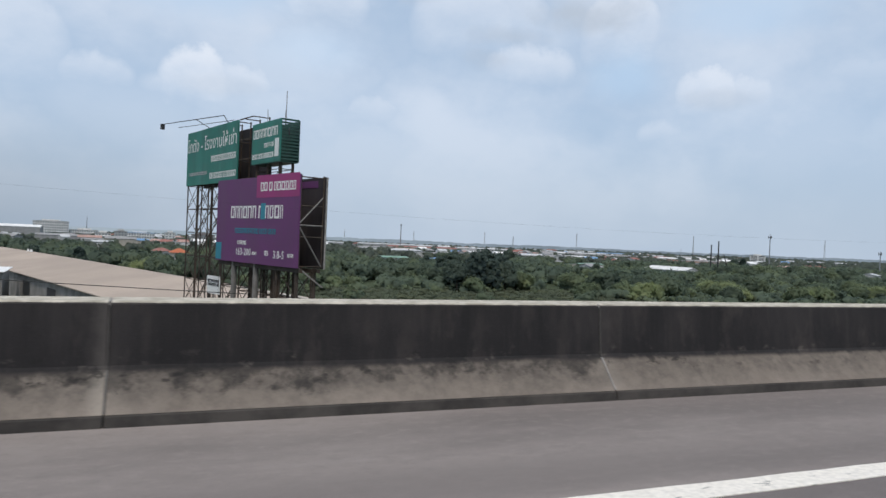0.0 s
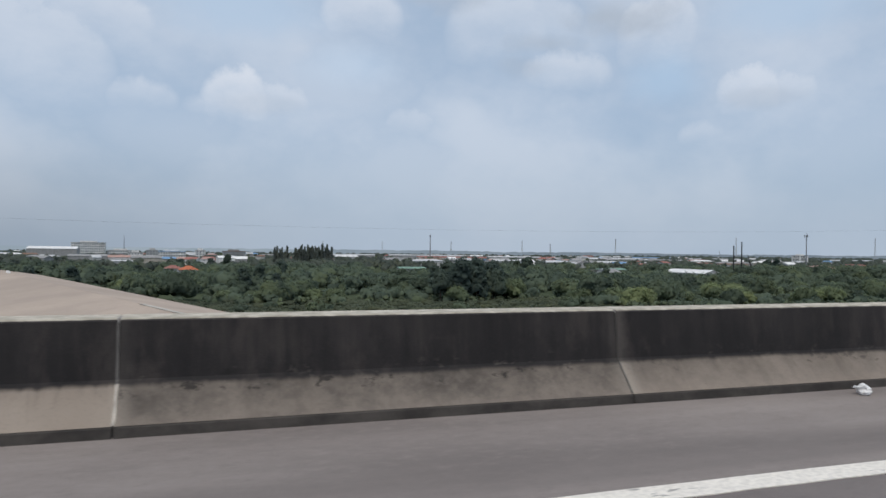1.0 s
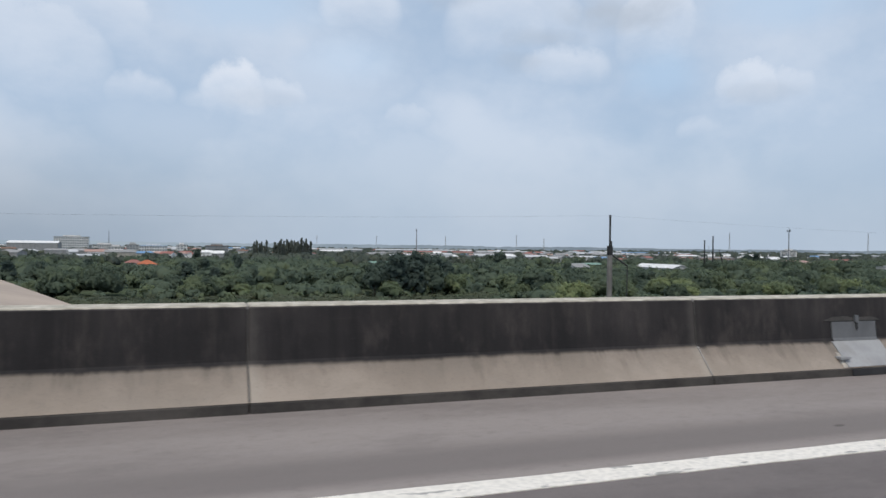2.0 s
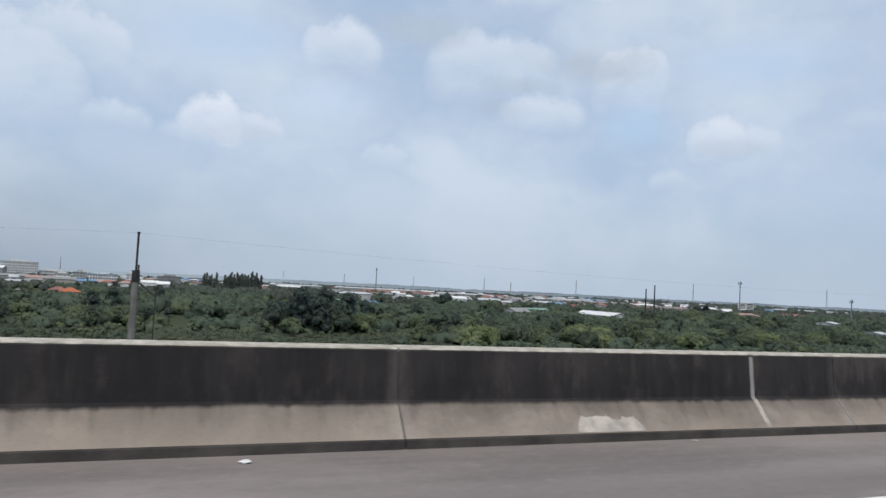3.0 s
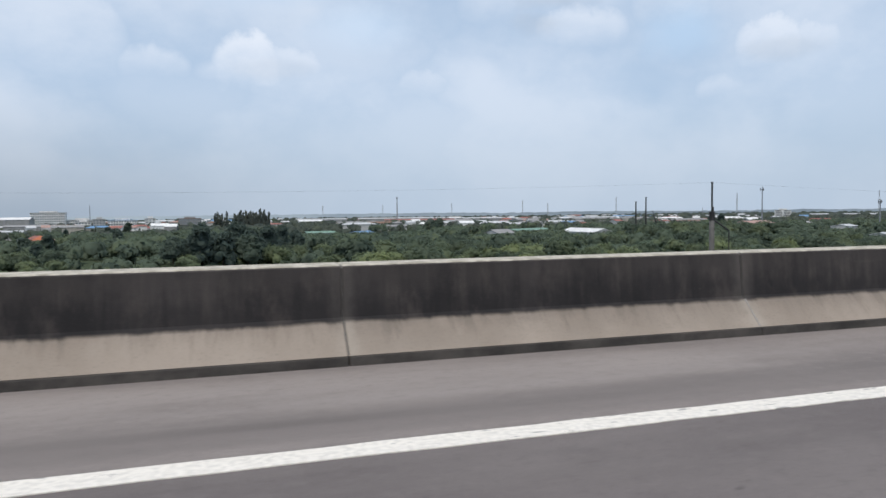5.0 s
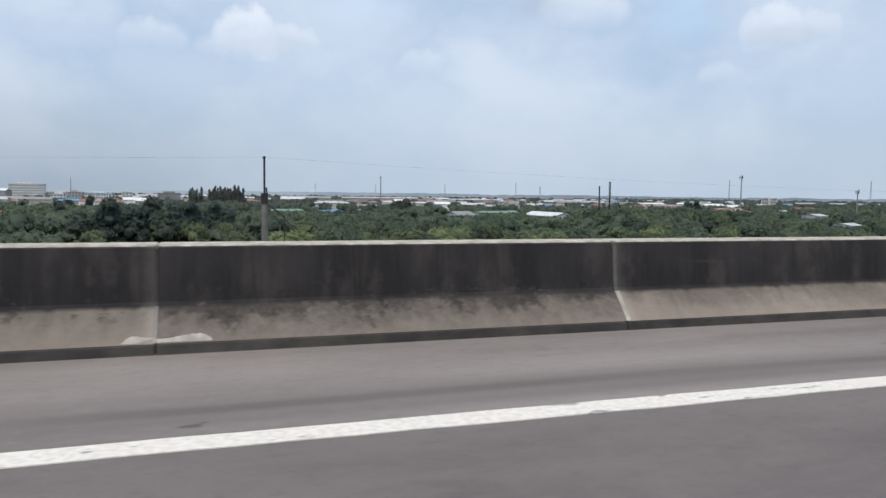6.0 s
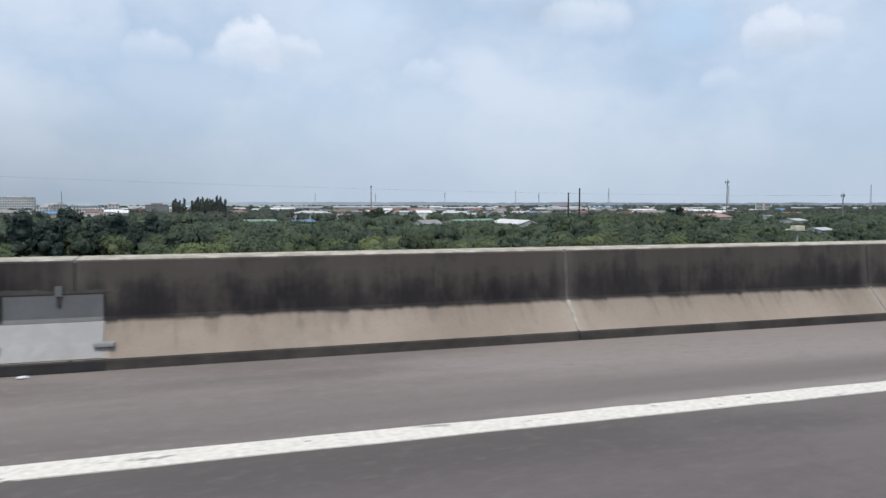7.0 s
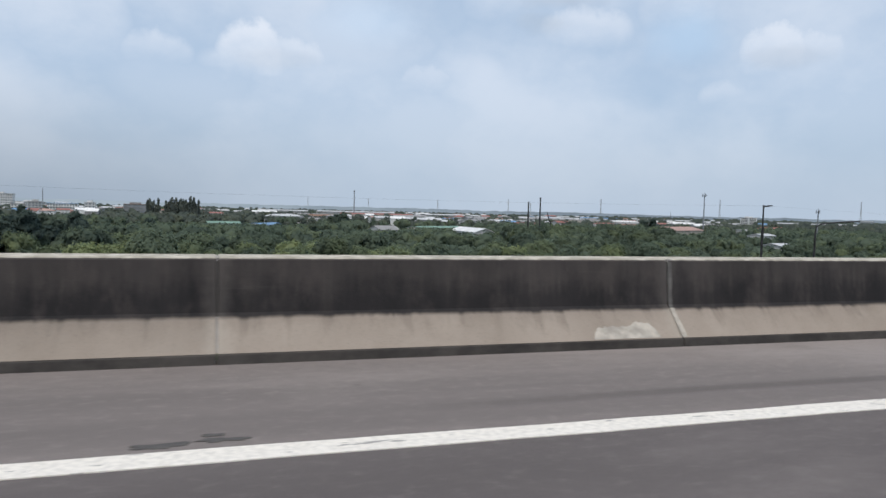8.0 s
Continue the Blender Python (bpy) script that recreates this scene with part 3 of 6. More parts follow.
M_WALL = plain("stained_plaster", (0.5, 0.47, 0.42), 0.9, vary=0.25, scale=0.3, stain=(0.25, 0.23, 0.2))
M_OLDWALL = plain("weathered_grey_wall", (0.24, 0.228, 0.215), 0.9, vary=0.3, scale=0.3, stain=(0.12, 0.11, 0.1))
M_CREAM = plain("cream_enamel", (0.66, 0.62, 0.48), 0.5, vary=0.1, scale=6, bump=0.03)
M_POLE = plain("pole_concrete", (0.2, 0.19, 0.18), 0.9, vary=0.25, scale=2, stain=(0.11, 0.105, 0.1))
M_WIRE = plain("wire_black", (0.03, 0.03, 0.03), 0.7, vary=0.2)
M_BARK = plain("bark", (0.12, 0.095, 0.07), 0.95, vary=0.4, scale=1.5, grain=12, bump=0.5)
M_GREYMORTAR = plain("grey_filler", (0.125, 0.12, 0.114), 0.9, vary=0.3, scale=9, grain=80, bump=0.4)
M_JOINTBAND = plain("joint_repair_band", (0.37, 0.332, 0.3), 0.9, vary=0.3, scale=2.5, grain=70, stain=(0.246, 0.224, 0.207), bump=0.4)
M_SOOTY = plain("sooty_filler", (0.072, 0.068, 0.064), 0.9, vary=0.3, scale=9, grain=80, bump=0.4)
M_GROUND = ground_cover()
M_RIM = hazy_rim()
M_LEAF = foliage("leaves_mid", (0.114, 0.153, 0.114), (0.171, 0.220, 0.154))
M_LEAFDARK = foliage("leaves_dark", (0.08, 0.115, 0.102), (0.12, 0.16, 0.135), 0.6)
M_LEAFPALE = foliage("leaves_pale", (0.165, 0.215, 0.13), (0.254, 0.309, 0.186))
M_SCRUB = foliage("leaves_scrub", (0.116, 0.139, 0.094), (0.154, 0.180, 0.120), 0.7)
# far leaves: the blue of distant haze is put into the base colour
M_LEAFFAR = foliage("leaves_far_haze_tint", (0.099, 0.125, 0.110), (0.145, 0.173, 0.150))
# casuarina green, lightened and blued to stand for haze
M_POPLAR = foliage("leaves_casuarina_haze_tint", (0.112, 0.138, 0.13), (0.155, 0.182, 0.165), 0.4)

# ---- the elevated road ----
X0, X1 = -70.0, 300.0
ground = tagged(part("ground", (lambda bm: (bmesh.ops.create_circle(bm, cap_ends=True, cap_tris=True, segments=64, radius=4900), bm)[1])(bmesh.new()), M_GROUND),
                "flat green scrubland reaching the horizon", "ground", kind="structure")
ground.location = (100, 0, GROUND)
lane = tagged(part("road", boxes((X0, -9.6, -0.3, 110.66, 2.985, 0.0), (111.46, -9.6, -0.3, X1, 2.985, 0.0)), M_LANE),
              "dark grey worn asphalt traffic lane of the elevated road", "road", kind="structure")
shoulder = tagged(part("pavement", boxes((X0, 2.985, -0.3, 110.66, 4.9, 0.0), (111.46, 2.985, -0.3, X1, 4.9, 0.0)), M_SHOULDER),
                  "lighter grey dusty asphalt hard shoulder", "road shoulder", kind="structure")
deck = bmesh.new()
prism(deck, [(-9.9, -0.302), (5.35, -0.302), (5.35, -0.55), (2.4, -0.9), (0.8, -2.6), (-5.2, -2.6), (-6.9, -0.9), (-9.9, -0.55)], X0, X1)
tagged(part("bridge_deck", deck, M_DECK), "grey concrete box girder under the road", "bridge deck", kind="structure")
pier = bmesh.new()
prism(pier, [(-4.0, GROUND), (-0.4, GROUND), (-0.4, -5.0), (0.7, -2.6), (-5.1, -2.6), (-4.0, -5.0)], -1.3, 1.3)
pier_mesh = mesh_of("bridge_pier", pier)
for k in range(9):
    p = tagged(part("bridge_pier", pier_mesh, M_DECK), "plain grey concrete bridge pier", "bridge pier", "bridge piers", "structure")
    p.location.x = -48 + 42 * k

# edge line, with a slightly ragged outline
def edge_line(x0, x1):
    bm = bmesh.new()
    k = int((x1 - x0) / 0.25)
    rnd = random.Random(5)
    rows = []
    for i in range(k + 1):
        x = x0 + (x1 - x0) * i / k
        a, b = 2.905 + rnd.uniform(-0.006, 0.006), 3.075 + rnd.uniform(-0.006, 0.006)
        rows.append([bm.verts.new(p) for p in ((x, a, 0.0), (x, a, 0.005), (x, b, 0.005), (x, b, 0.0))])
    for r, q in zip(rows[:-1], rows[1:]):
        for i in range(3):
            bm.faces.new((r[i], q[i], q[i + 1], r[i + 1]))
    bmesh.ops.recalc_face_normals(bm, faces=bm.faces)
    return bm


for xa, xb in ((X0, 110.66), (111.46, X1)):
    tagged(part("edge_line", edge_line(xa, xb), M_PAINT), "worn white painted line along the road edge", "road marking", kind="structure")


# ---- the parapet ----
PROFILE = [(4.734, 0.0), (4.742, 0.064), (4.762, 0.072), (4.955, 0.288), (4.972, 0.31), (5.012, 0.668), (5.03, 0.688), (5.232, 0.693), (5.25, 0.68), (5.25, -0.32), (4.8, -0.32)]
FACE = PROFILE[:7]


def face_y(z):
    """Where the road-side face stands at height z."""
    for (y0, z0), (y1, z1) in zip(FACE[:-1], FACE[1:]):
        if z0 <= z <= z1:
            return y0 + (y1 - y0) * (z - z0) / (z1 - z0)
    return FACE[-1][0]


WALL_PART = [(4.75, 0.069), (4.762, 0.073)] + PROFILE[3:8] + [(5.25, 0.68), (5.25, 0.069)]
FOOT_PART = [(4.734, 0.0), (4.742, 0.060), (4.75, 0.066), (5.25, 0.066), (5.25, -0.32), (4.8, -0.32)]


def cast_length(outline, w, seed):
    """One cast length drawn along x, its ends rounded back at the joints and its faces a little uneven."""
    bm = bmesh.new()
    loops = []
    rnd = random.Random(seed)
    n = max(4, int(w / 0.5))
    stations = [(0.0, 0.007), (0.009, 0.0)] + [(i / n * w, 0.0) for i in range(1, n)] + [(w - 0.009, 0.0), (w, 0.007)]
    for x, back in stations:
        ring = []
        for y, z in outline:
            jitter = (rnd.uniform(-0.003, 0.003) if z < 0.6 else rnd.uniform(-0.0003, 0.0003)) if z > 0.07 and y < 5.24 else 0.0
            yy = y + (back if y < 5.1 else -back) + jitter
            zz = z - (back * 1.2 if z > 0.66 else 0.0) + (jitter if z > 0.66 else 0.0)
            ring.append(bm.verts.new((x, yy, zz)))
        loops.append(ring)
    k = len(outline)
    for r, q in zip(loops[:-1], loops[1:]):
        for i in range(k):
            j = (i + 1) % k
            bm.faces.new((r[i], q[i], q[j], r[j]))
    bm.faces.new(loops[0][::-1])
    bm.faces.new(loops[-1])
    bmesh.ops.recalc_face_normals(bm, faces=bm.faces)
    return bm


JOINTS = [-69.5, -66, -62.5, -59, -55.4, -51.9, -48.3, -44.8, -41.2, -37.7, -34.2, -30.6, -27.1, -23.6, -20.0, -16.4, -12.9, -9.3, -5.8, -2.9, -0.23, 3.22, 6.96, 11.3, 14.9, 18.6,
          22.28, 25.87, 28.8, 32.4, 35.9, 39.4, 43.0, 46.6, 50.3, 54.28, 57.85, 61.41, 64.8, 68.1, 71.42, 75.86, 80.2, 83.86, 87.49, 90.92, 94.56, 98.05,
          102.2, 106.36, 111.35]
JOINTS2 = [111.70, 115.6, 119.1, 122.6, 125.9, 129.3, 132.7, 136.0, 139.43, 143.5, 146.97, 150.2, 153.3, 156.46, 160.14, 164.6, 168.64, 172.18, 175.3, 178.4,
           181.54, 185.12, 188.57, 192.15, 195.7, 199.3]
JOINTS2 += [199.3 + 3.55 * k for k in range(1, 28)]
# grime of the foot and soot of the face, along the road: up to x, grime, soot
WEAR = [(3.2, .95, .9), (6.9, .8, .8), (11.2, .4, .8), (14.8, .3, .9), (22.2, .35, .85), (25.8, .85, .8), (36, .75, .9), (43, .5, .6), (54.2, .5, .7), (57.8, .3, .6), (61.4, .82, .95), (68, .84, .95),
        (71.4, .55, .8), (75.8, .64, .7), (83.8, .6, .5), (87.4, .5, .75), (90.9, .85, .95), (94.5, .3, .7), (98, .15, .6), (102, .3, .5), (106.3, .25, .5), (111.3, .75, .7), (115.5, .8, .8), (119, .3, .6), (139.4, .45, .6),
        (143.4, .75, .72), (146.9, .9, .75), (150, .7, .7), (156.4, .5, .7), (161, .65, .75), (164.5, .6, .8), (168.6, .35, .6), (172.1, .15, .4), (178, .35, .45), (181.5, .45, .45), (188.5, .62, .62), (192.1, .5, .6), (195.6, .4, .55), (400, .2, .55)]


def wear_at(x):
    return next((min(1.0, g + 0.12), min(1.0, s + 0.1)) for end, g, s in WEAR if x < end)


for run in (JOINTS, JOINTS2):
    for xa, xb in zip(run[:-1], run[1:]):
        seg = thing("concrete_barrier", "concrete parapet segment, soot-black above a dusty beige foot", "concrete barrier", (xa + 0.003, 0, 0), group="road parapet segments")
        for nm, outline, words in (("wall", WALL_PART, ""), ("kerb_foot", FOOT_PART, "dark oily kerb foot")):
            p = part(nm, cast_length(outline, xb - xa - 0.006, int(xa * 10)), M_BARRIER, seg, words)
            p.color = (*wear_at((xa + xb) / 2), (xb - xa - 0.006) / 10, 1.0)


def face_patch(x0, x1, z0, z1, lift, ragged=0.0, seed=1, lean=0.0, wob=0.0):
    """A thin skin that lies on the parapet face between two heights; ragged wears its outline."""
    rnd = random.Random(seed)
    zs = sorted({z0, z1} | {z for _, z in FACE if z0 < z < z1} | {z0 + (z1 - z0) * k / 6 for k in range(7)})
    cols = max(2, int((x1 - x0) / 0.012)) if ragged else 2
    bm = bmesh.new()
    grid, back = [], []
    for i in range(cols):
        f = i / (cols - 1)
        x = x0 + (x1 - x0) * f
        if ragged:
            edge = min(1.0, 9.0 * f, 8.0 * (1 - f)) ** 0.6
            hump = edge * (0.66 + 0.5 * noise.noise(Vector((f * (x1 - x0) * 3.2, seed * 3.7, 0))) + 0.24 * noise.noise(Vector((f * (x1 - x0) * 9.0, seed * 1.3, 4))) + 0.1 * noise.noise(Vector((f * (x1 - x0) * 37.0, seed * 0.9, 8))))
            top = z0 + (z1 - z0) * max(0.05, min(1.0, hump * (1 - 0.3 * ragged * rnd.random())))
        else:
            top = z1
        g, b = [], []
        for z in zs:
            h = z0 + (z - z0) * (top - z0) / (z1 - z0)
            dx = lean * (h - z0) + wob * noise.noise(Vector((h * 14.0, seed * 2.9, 1.0)))
            if wob and f > 0.5:
                dx += wob * 1.3 * noise.noise(Vector((h * 21.0, seed * 1.7, 5.0)))
            g.append(bm.verts.new((x + dx, face_y(h) - lift, h)))
            b.append(bm.verts.new((x + dx, face_y(h) + 0.012, h)))
        grid.append(g)
        back.append(b)
    m = len(zs)
    for i in range(cols - 1):
        for j in range(m - 1):
            bm.faces.new((grid[i][j], grid[i + 1][j], grid[i + 1][j + 1], grid[i][j + 1]))
        bm.faces.new((grid[i][0], back[i][0], back[i + 1][0], grid[i + 1][0]))
        bm.faces.new((grid[i][-1], grid[i + 1][-1], back[i + 1][-1], back[i][-1]))
    for c in (0, cols - 1):
        for j in range(m - 1):
            q = (grid[c][j], grid[c][j + 1], back[c][j + 1], back[c][j])
            bm.faces.new(q)
    bmesh.ops.recalc_face_normals(bm, faces=bm.faces)
    return bm


# mortar repairs: from, to, foot and head height, raggedness
for i, (xa, xb, za, zb, rag) in enumerate((
        (107.26, 108.3, 0.076, 0.2, 0.3), (107.56, 107.8, 0.12, 0.275, 0.5), (94.28, 94.98, 0.076, 0.2, 0.3), (72.86, 73.5, 0.076, 0.235, 0.35),
        (88.05, 88.62, 0.076, 0.19, 0.6), (14.74, 15.34, 0.076, 0.22, 0.35), (15.78, 16.49, 0.076, 0.16, 0.4), (16.58, 17.05, 0.076, 0.13, 0.4),
        (143.3, 143.85, 0.076, 0.15, 0.35), (198.5, 199.1, 0.076, 0.2, 0.2), (54.5, 55.9, 0.076, 0.2, 0.25),
        (6.96, 7.2, 0.076, 0.2, 0.1), (32.7, 33.6, 0.09, 0.26, 0.5))):
    tagged(part("mortar_patch", face_patch(xa, xb, za, zb, 0.003, rag, seed=i), M_MORTAR), "pale ragged mortar patch on the parapet foot", "mortar patch", "mortar patches")
# long pale scrapes left by a vehicle
def scrape(points, w, lift=0.003):
    bm = bmesh.new()
    rows = []
    for i, (x, z) in enumerate(points):
        d = w * (0.35 if i in (0, len(points) - 1) else 1.0)
        rows.append([bm.verts.new(p) for p in ((x, face_y(z - d) - lift, z - d), (x, face_y(z + d) - lift, z + d), (x, face_y(z + d) + 0.004, z + d), (x, face_y(z - d) + 0.004, z - d))])
    for r, q in zip(rows[:-1], rows[1:]):
        for i in range(4):
            j = (i + 1) % 4
            bm.faces.new((r[i], q[i], q[j], r[j]))
    bm.faces.new(rows[0][::-1])
    bm.faces.new(rows[-1])
    bmesh.ops.recalc_face_normals(bm, faces=bm.faces)
    return bm


for pts, w in ((((61.69, .44), (61.85, .475), (62.05, .515), (62.35, .55), (62.7, .568), (63.1, .568), (63.45, .56), (63.9, .54), (64.35, .515), (64.8, .50)), 0.004),
               (((62.4, .293), (62.9, .291), (63.4, .296), (63.8, .292), (64.3, .294), (64.8, .29)), 0.0035),
               (((61.7, .44), (61.69, .40), (61.7, .355)), 0.002), (((62.2, .43), (62.5, .425), (62.75, .43)), 0.0025)):
    tagged(part("scrape_mark", scrape(pts, w), M_GREYMORTAR), "long thin pale scrape along the sooty parapet face", "scrape mark", "scrape marks")
# strips of filler down the joints
WIDE = ((29.8, 0.08), (74.8, 0.05), (114.5, 0.05), (57.87, 0.035), (22.27, 0.02), (156.36, 0.06), (98.06, 0.03), (87.5, 0.03), (172.17, 0.03), (199.3, 0.045), (146.97, 0.04), (90.92, 0.03), (188.57, 0.03), (181.5, 0.045))
NARROW = [(x - 0.006, 0.012) for x in JOINTS[1:-1] + JOINTS2[1:-1] if all(abs(x - q) > 0.1 for q, _ in WIDE)]
for i, (x, w) in enumerate(list(WIDE) + NARROW):
    f = thing("joint_filler", "pale filler strip down a parapet joint", "joint filler", group="joint fillers")
    part("lower_strip", face_patch(x, x + w, 0.074, 0.285, 0.004, 0.0, seed=i, wob=0.1 * w), M_MORTAR if i < len(WIDE) else (M_STRIP, M_GREYMORTAR)[i % 2], f)
    part("upper_strip", face_patch(x, x + w * 0.8, 0.287, 0.662, 0.004, 0.0, seed=i, wob=0.12 * w), M_STRIP if x in (114.5, 74.8) else M_GREYMORTAR if i < len(WIDE) else M_SOOTY, f, "sooty grey filler")
    part("head_strip", boxes((x, 5.02, 0.64, x + w * 0.8, 5.24, 0.686)), M_STRIP, f)


def cover_panel(x0, x1, plate):
    """A grey steel cover let into the parapet over a drain box."""
    e = thing("cover_panel", "grey steel drain cover panel set in the parapet", "cover panel", (0, 0, 0), group="drain cover panels")
    # upright plate darkened for shade, sloping plate paled for sky light
    part("upper_plate", face_patch(x0 + 0.03, x1 - 0.03, 0.285, 0.455, 0.010), plate, e)
    part("lower_plate", face_patch(x0 - 0.0, x1 - 0.02, 0.078, 0.283, 0.012), M_PLATE, e, "worn lower plate, its lit slope painted paler")
    part("foot_plate", face_patch(x0 + 0.02, x1 + 0.0, 0.004, 0.062, 0.010), M_RUBBER, e, "black foot plate")
    part("edge_seal", face_patch(x0 + 0.02, x0 + 0.029, 0.29, 0.46, 0.004), M_RUBBER, e)
    part("edge_seal", face_patch(x1 - 0.029, x1 - 0.018, 0.29, 0.46, 0.004), M_RUBBER, e)
    part("surround", face_patch(x0 - 0.05, x1 + 0.03, 0.466, 0.52, 0.004, 0.5, seed=int(x0)), M_SOOTY, e, "grey filler round the opening")
    part("slot", face_patch(x0 + 0.02, x1 - 0.02, 0.456, 0.466, 0.0045), M_RUBBER, e)
    xm = (x0 + x1) / 2 + 0.03
    part("handle", face_patch(xm - 0.022, xm + 0.022, 0.45, 0.515, 0.024), M_COVER, e)
    part("hasp", face_patch(xm - 0.012, xm + 0.012, 0.385, 0.449, 0.02), M_DARKSTEEL, e)
    for xl, side in ((x0, -1), (x1 - 0.02, 1)):
        part("mortar_bed", face_patch(xl - 0.05, xl + 0.05, 0.076, 0.2, 0.006, 0.4, seed=int(xl * 3)), M_MORTAR, e, "pale mortar behind the latch")
        part("latch", boxes((xl - 0.06 + 0.012 * side, 4.775, 0.142, xl + 0.06 + 0.012 * side, 4.85, 0.166), bevel=0.004), M_PLATE, e, "pale steel latch")
    return e


for i, (xa, xb) in enumerate(((13.76, 14.37), (30.64, 31.24), (51.78, 52.38), (89.52, 90.17), (168.2, 168.84))):
    cover_panel(xa, xb, M_COVER)

# ---- expansion joint ----
e = thing("joint_cover", "tall pale grey steel plate covering the parapet expansion joint", "joint cover")
# here too the shade of the upright plate is in its colour
part("upper_plate", face_patch(110.68, 111.36, 0.285, 0.70, 0.016), M_SHADEDPLATE, e, "grey upper plate with its shade painted in")
part("lower_plate", face_patch(110.68, 111.345, 0.070, 0.283, 0.018), M_PLATE, e)
part("foot_plate", face_patch(110.68, 111.36, 0.004, 0.064, 0.014), M_DARKSTEEL, e)
part("cap_plate", boxes((110.68, 5.012, 0.697, 111.36, 5.12, 0.704)), M_PLATE, e)
niche = bmesh.new()
prism(niche, [(4.734, 0.0), (4.742, 0.064), (4.762, 0.072), (4.955, 0.288), (4.965, 0.30), (5.13, 0.31), (5.13, 0.655), (5.03, 0.66), (5.03, 0.688), (5.232, 0.693), (5.25, -0.32), (4.8, -0.32)], 111.356, 111.52)
tagged(part("parapet_niche", niche, M_BARRIER), "recessed dark niche at the parapet expansion joint", "parapet niche")
pier_end = thing("parapet_edge", "pale patched concrete edge beside the parapet niche", "parapet edge")
side = bmesh.new()
prism(side, PROFILE, 111.52, 111.70)
part("body", side, M_GREYMORTAR, pier_end)
part("repair", face_patch(111.64, 111.715, 0.29, 0.664, 0.005), M_STRIP, pier_end)
part("repair", face_patch(111.36, 111.64, 0.076, 0.286, 0.005), M_STRIP, pier_end)
part("repair", face_patch(111.60, 111.76, 0.076, 0.286, 0.008), M_MORTAR, pier_end)

joint = thing("expansion_joint", "black rubber and steel expansion joint between pale concrete strips", "expansion joint")
for xa, xb in ((110.66, 110.985), (111.135, 111.46)):
    part("concrete_strip", boxes((xa, -9.6, -0.3, xb, 4.9, 0.003)), M_JOINTBAND, joint)
part("seal", boxes((110.985, -9.6, -0.3, 111.135, 4.9, -0.02)), M_RUBBER, joint)
part("rail", boxes((110.987, -9.6, -0.02, 111.015, 4.8, 0.006)), M_RUST, joint)
part("rail", boxes((111.105, -9.6, -0.02, 111.133, 4.8, 0.006)), M_RUST, joint)
part("centre_rail", boxes((111.052, -9.6, -0.02, 111.07, 4.8, 0.004)), M_RUST, joint)
part("edge_marking", boxes((110.66, 2.905, 0.003, 110.975, 3.075, 0.0066)), M_PAINT, joint)
part("edge_marking", boxes((111.145, 2.905, 0.003, 111.46, 3.075, 0.0066)), M_PAINT, joint)


# ---- distance marks painted on the parapet ----
def distance_mark(xa, body, seed):
    e = thing("distance_mark", "white " + body + " in serif figures on a navy painted field", "distance mark", group="distance marks")
    part("painted_field", face_patch(xa - 0.06, xa + 0.66, 0.375, 0.615, 0.004, 0.0, seed), M_NAVY, e)
    zc = 0.49
    rot = (83.6, 0, 0)
    y = face_y(zc) - 0.008
    lettering("lettering", body, 0.185, M_FADEDWHITE, e, (xa + 0.30, y, zc), rot, squeeze=1.0, serif=True)
    return e


distance_mark(88.8, "11+300 I", 3)
distance_mark(188.8, "11+200 I", 4)


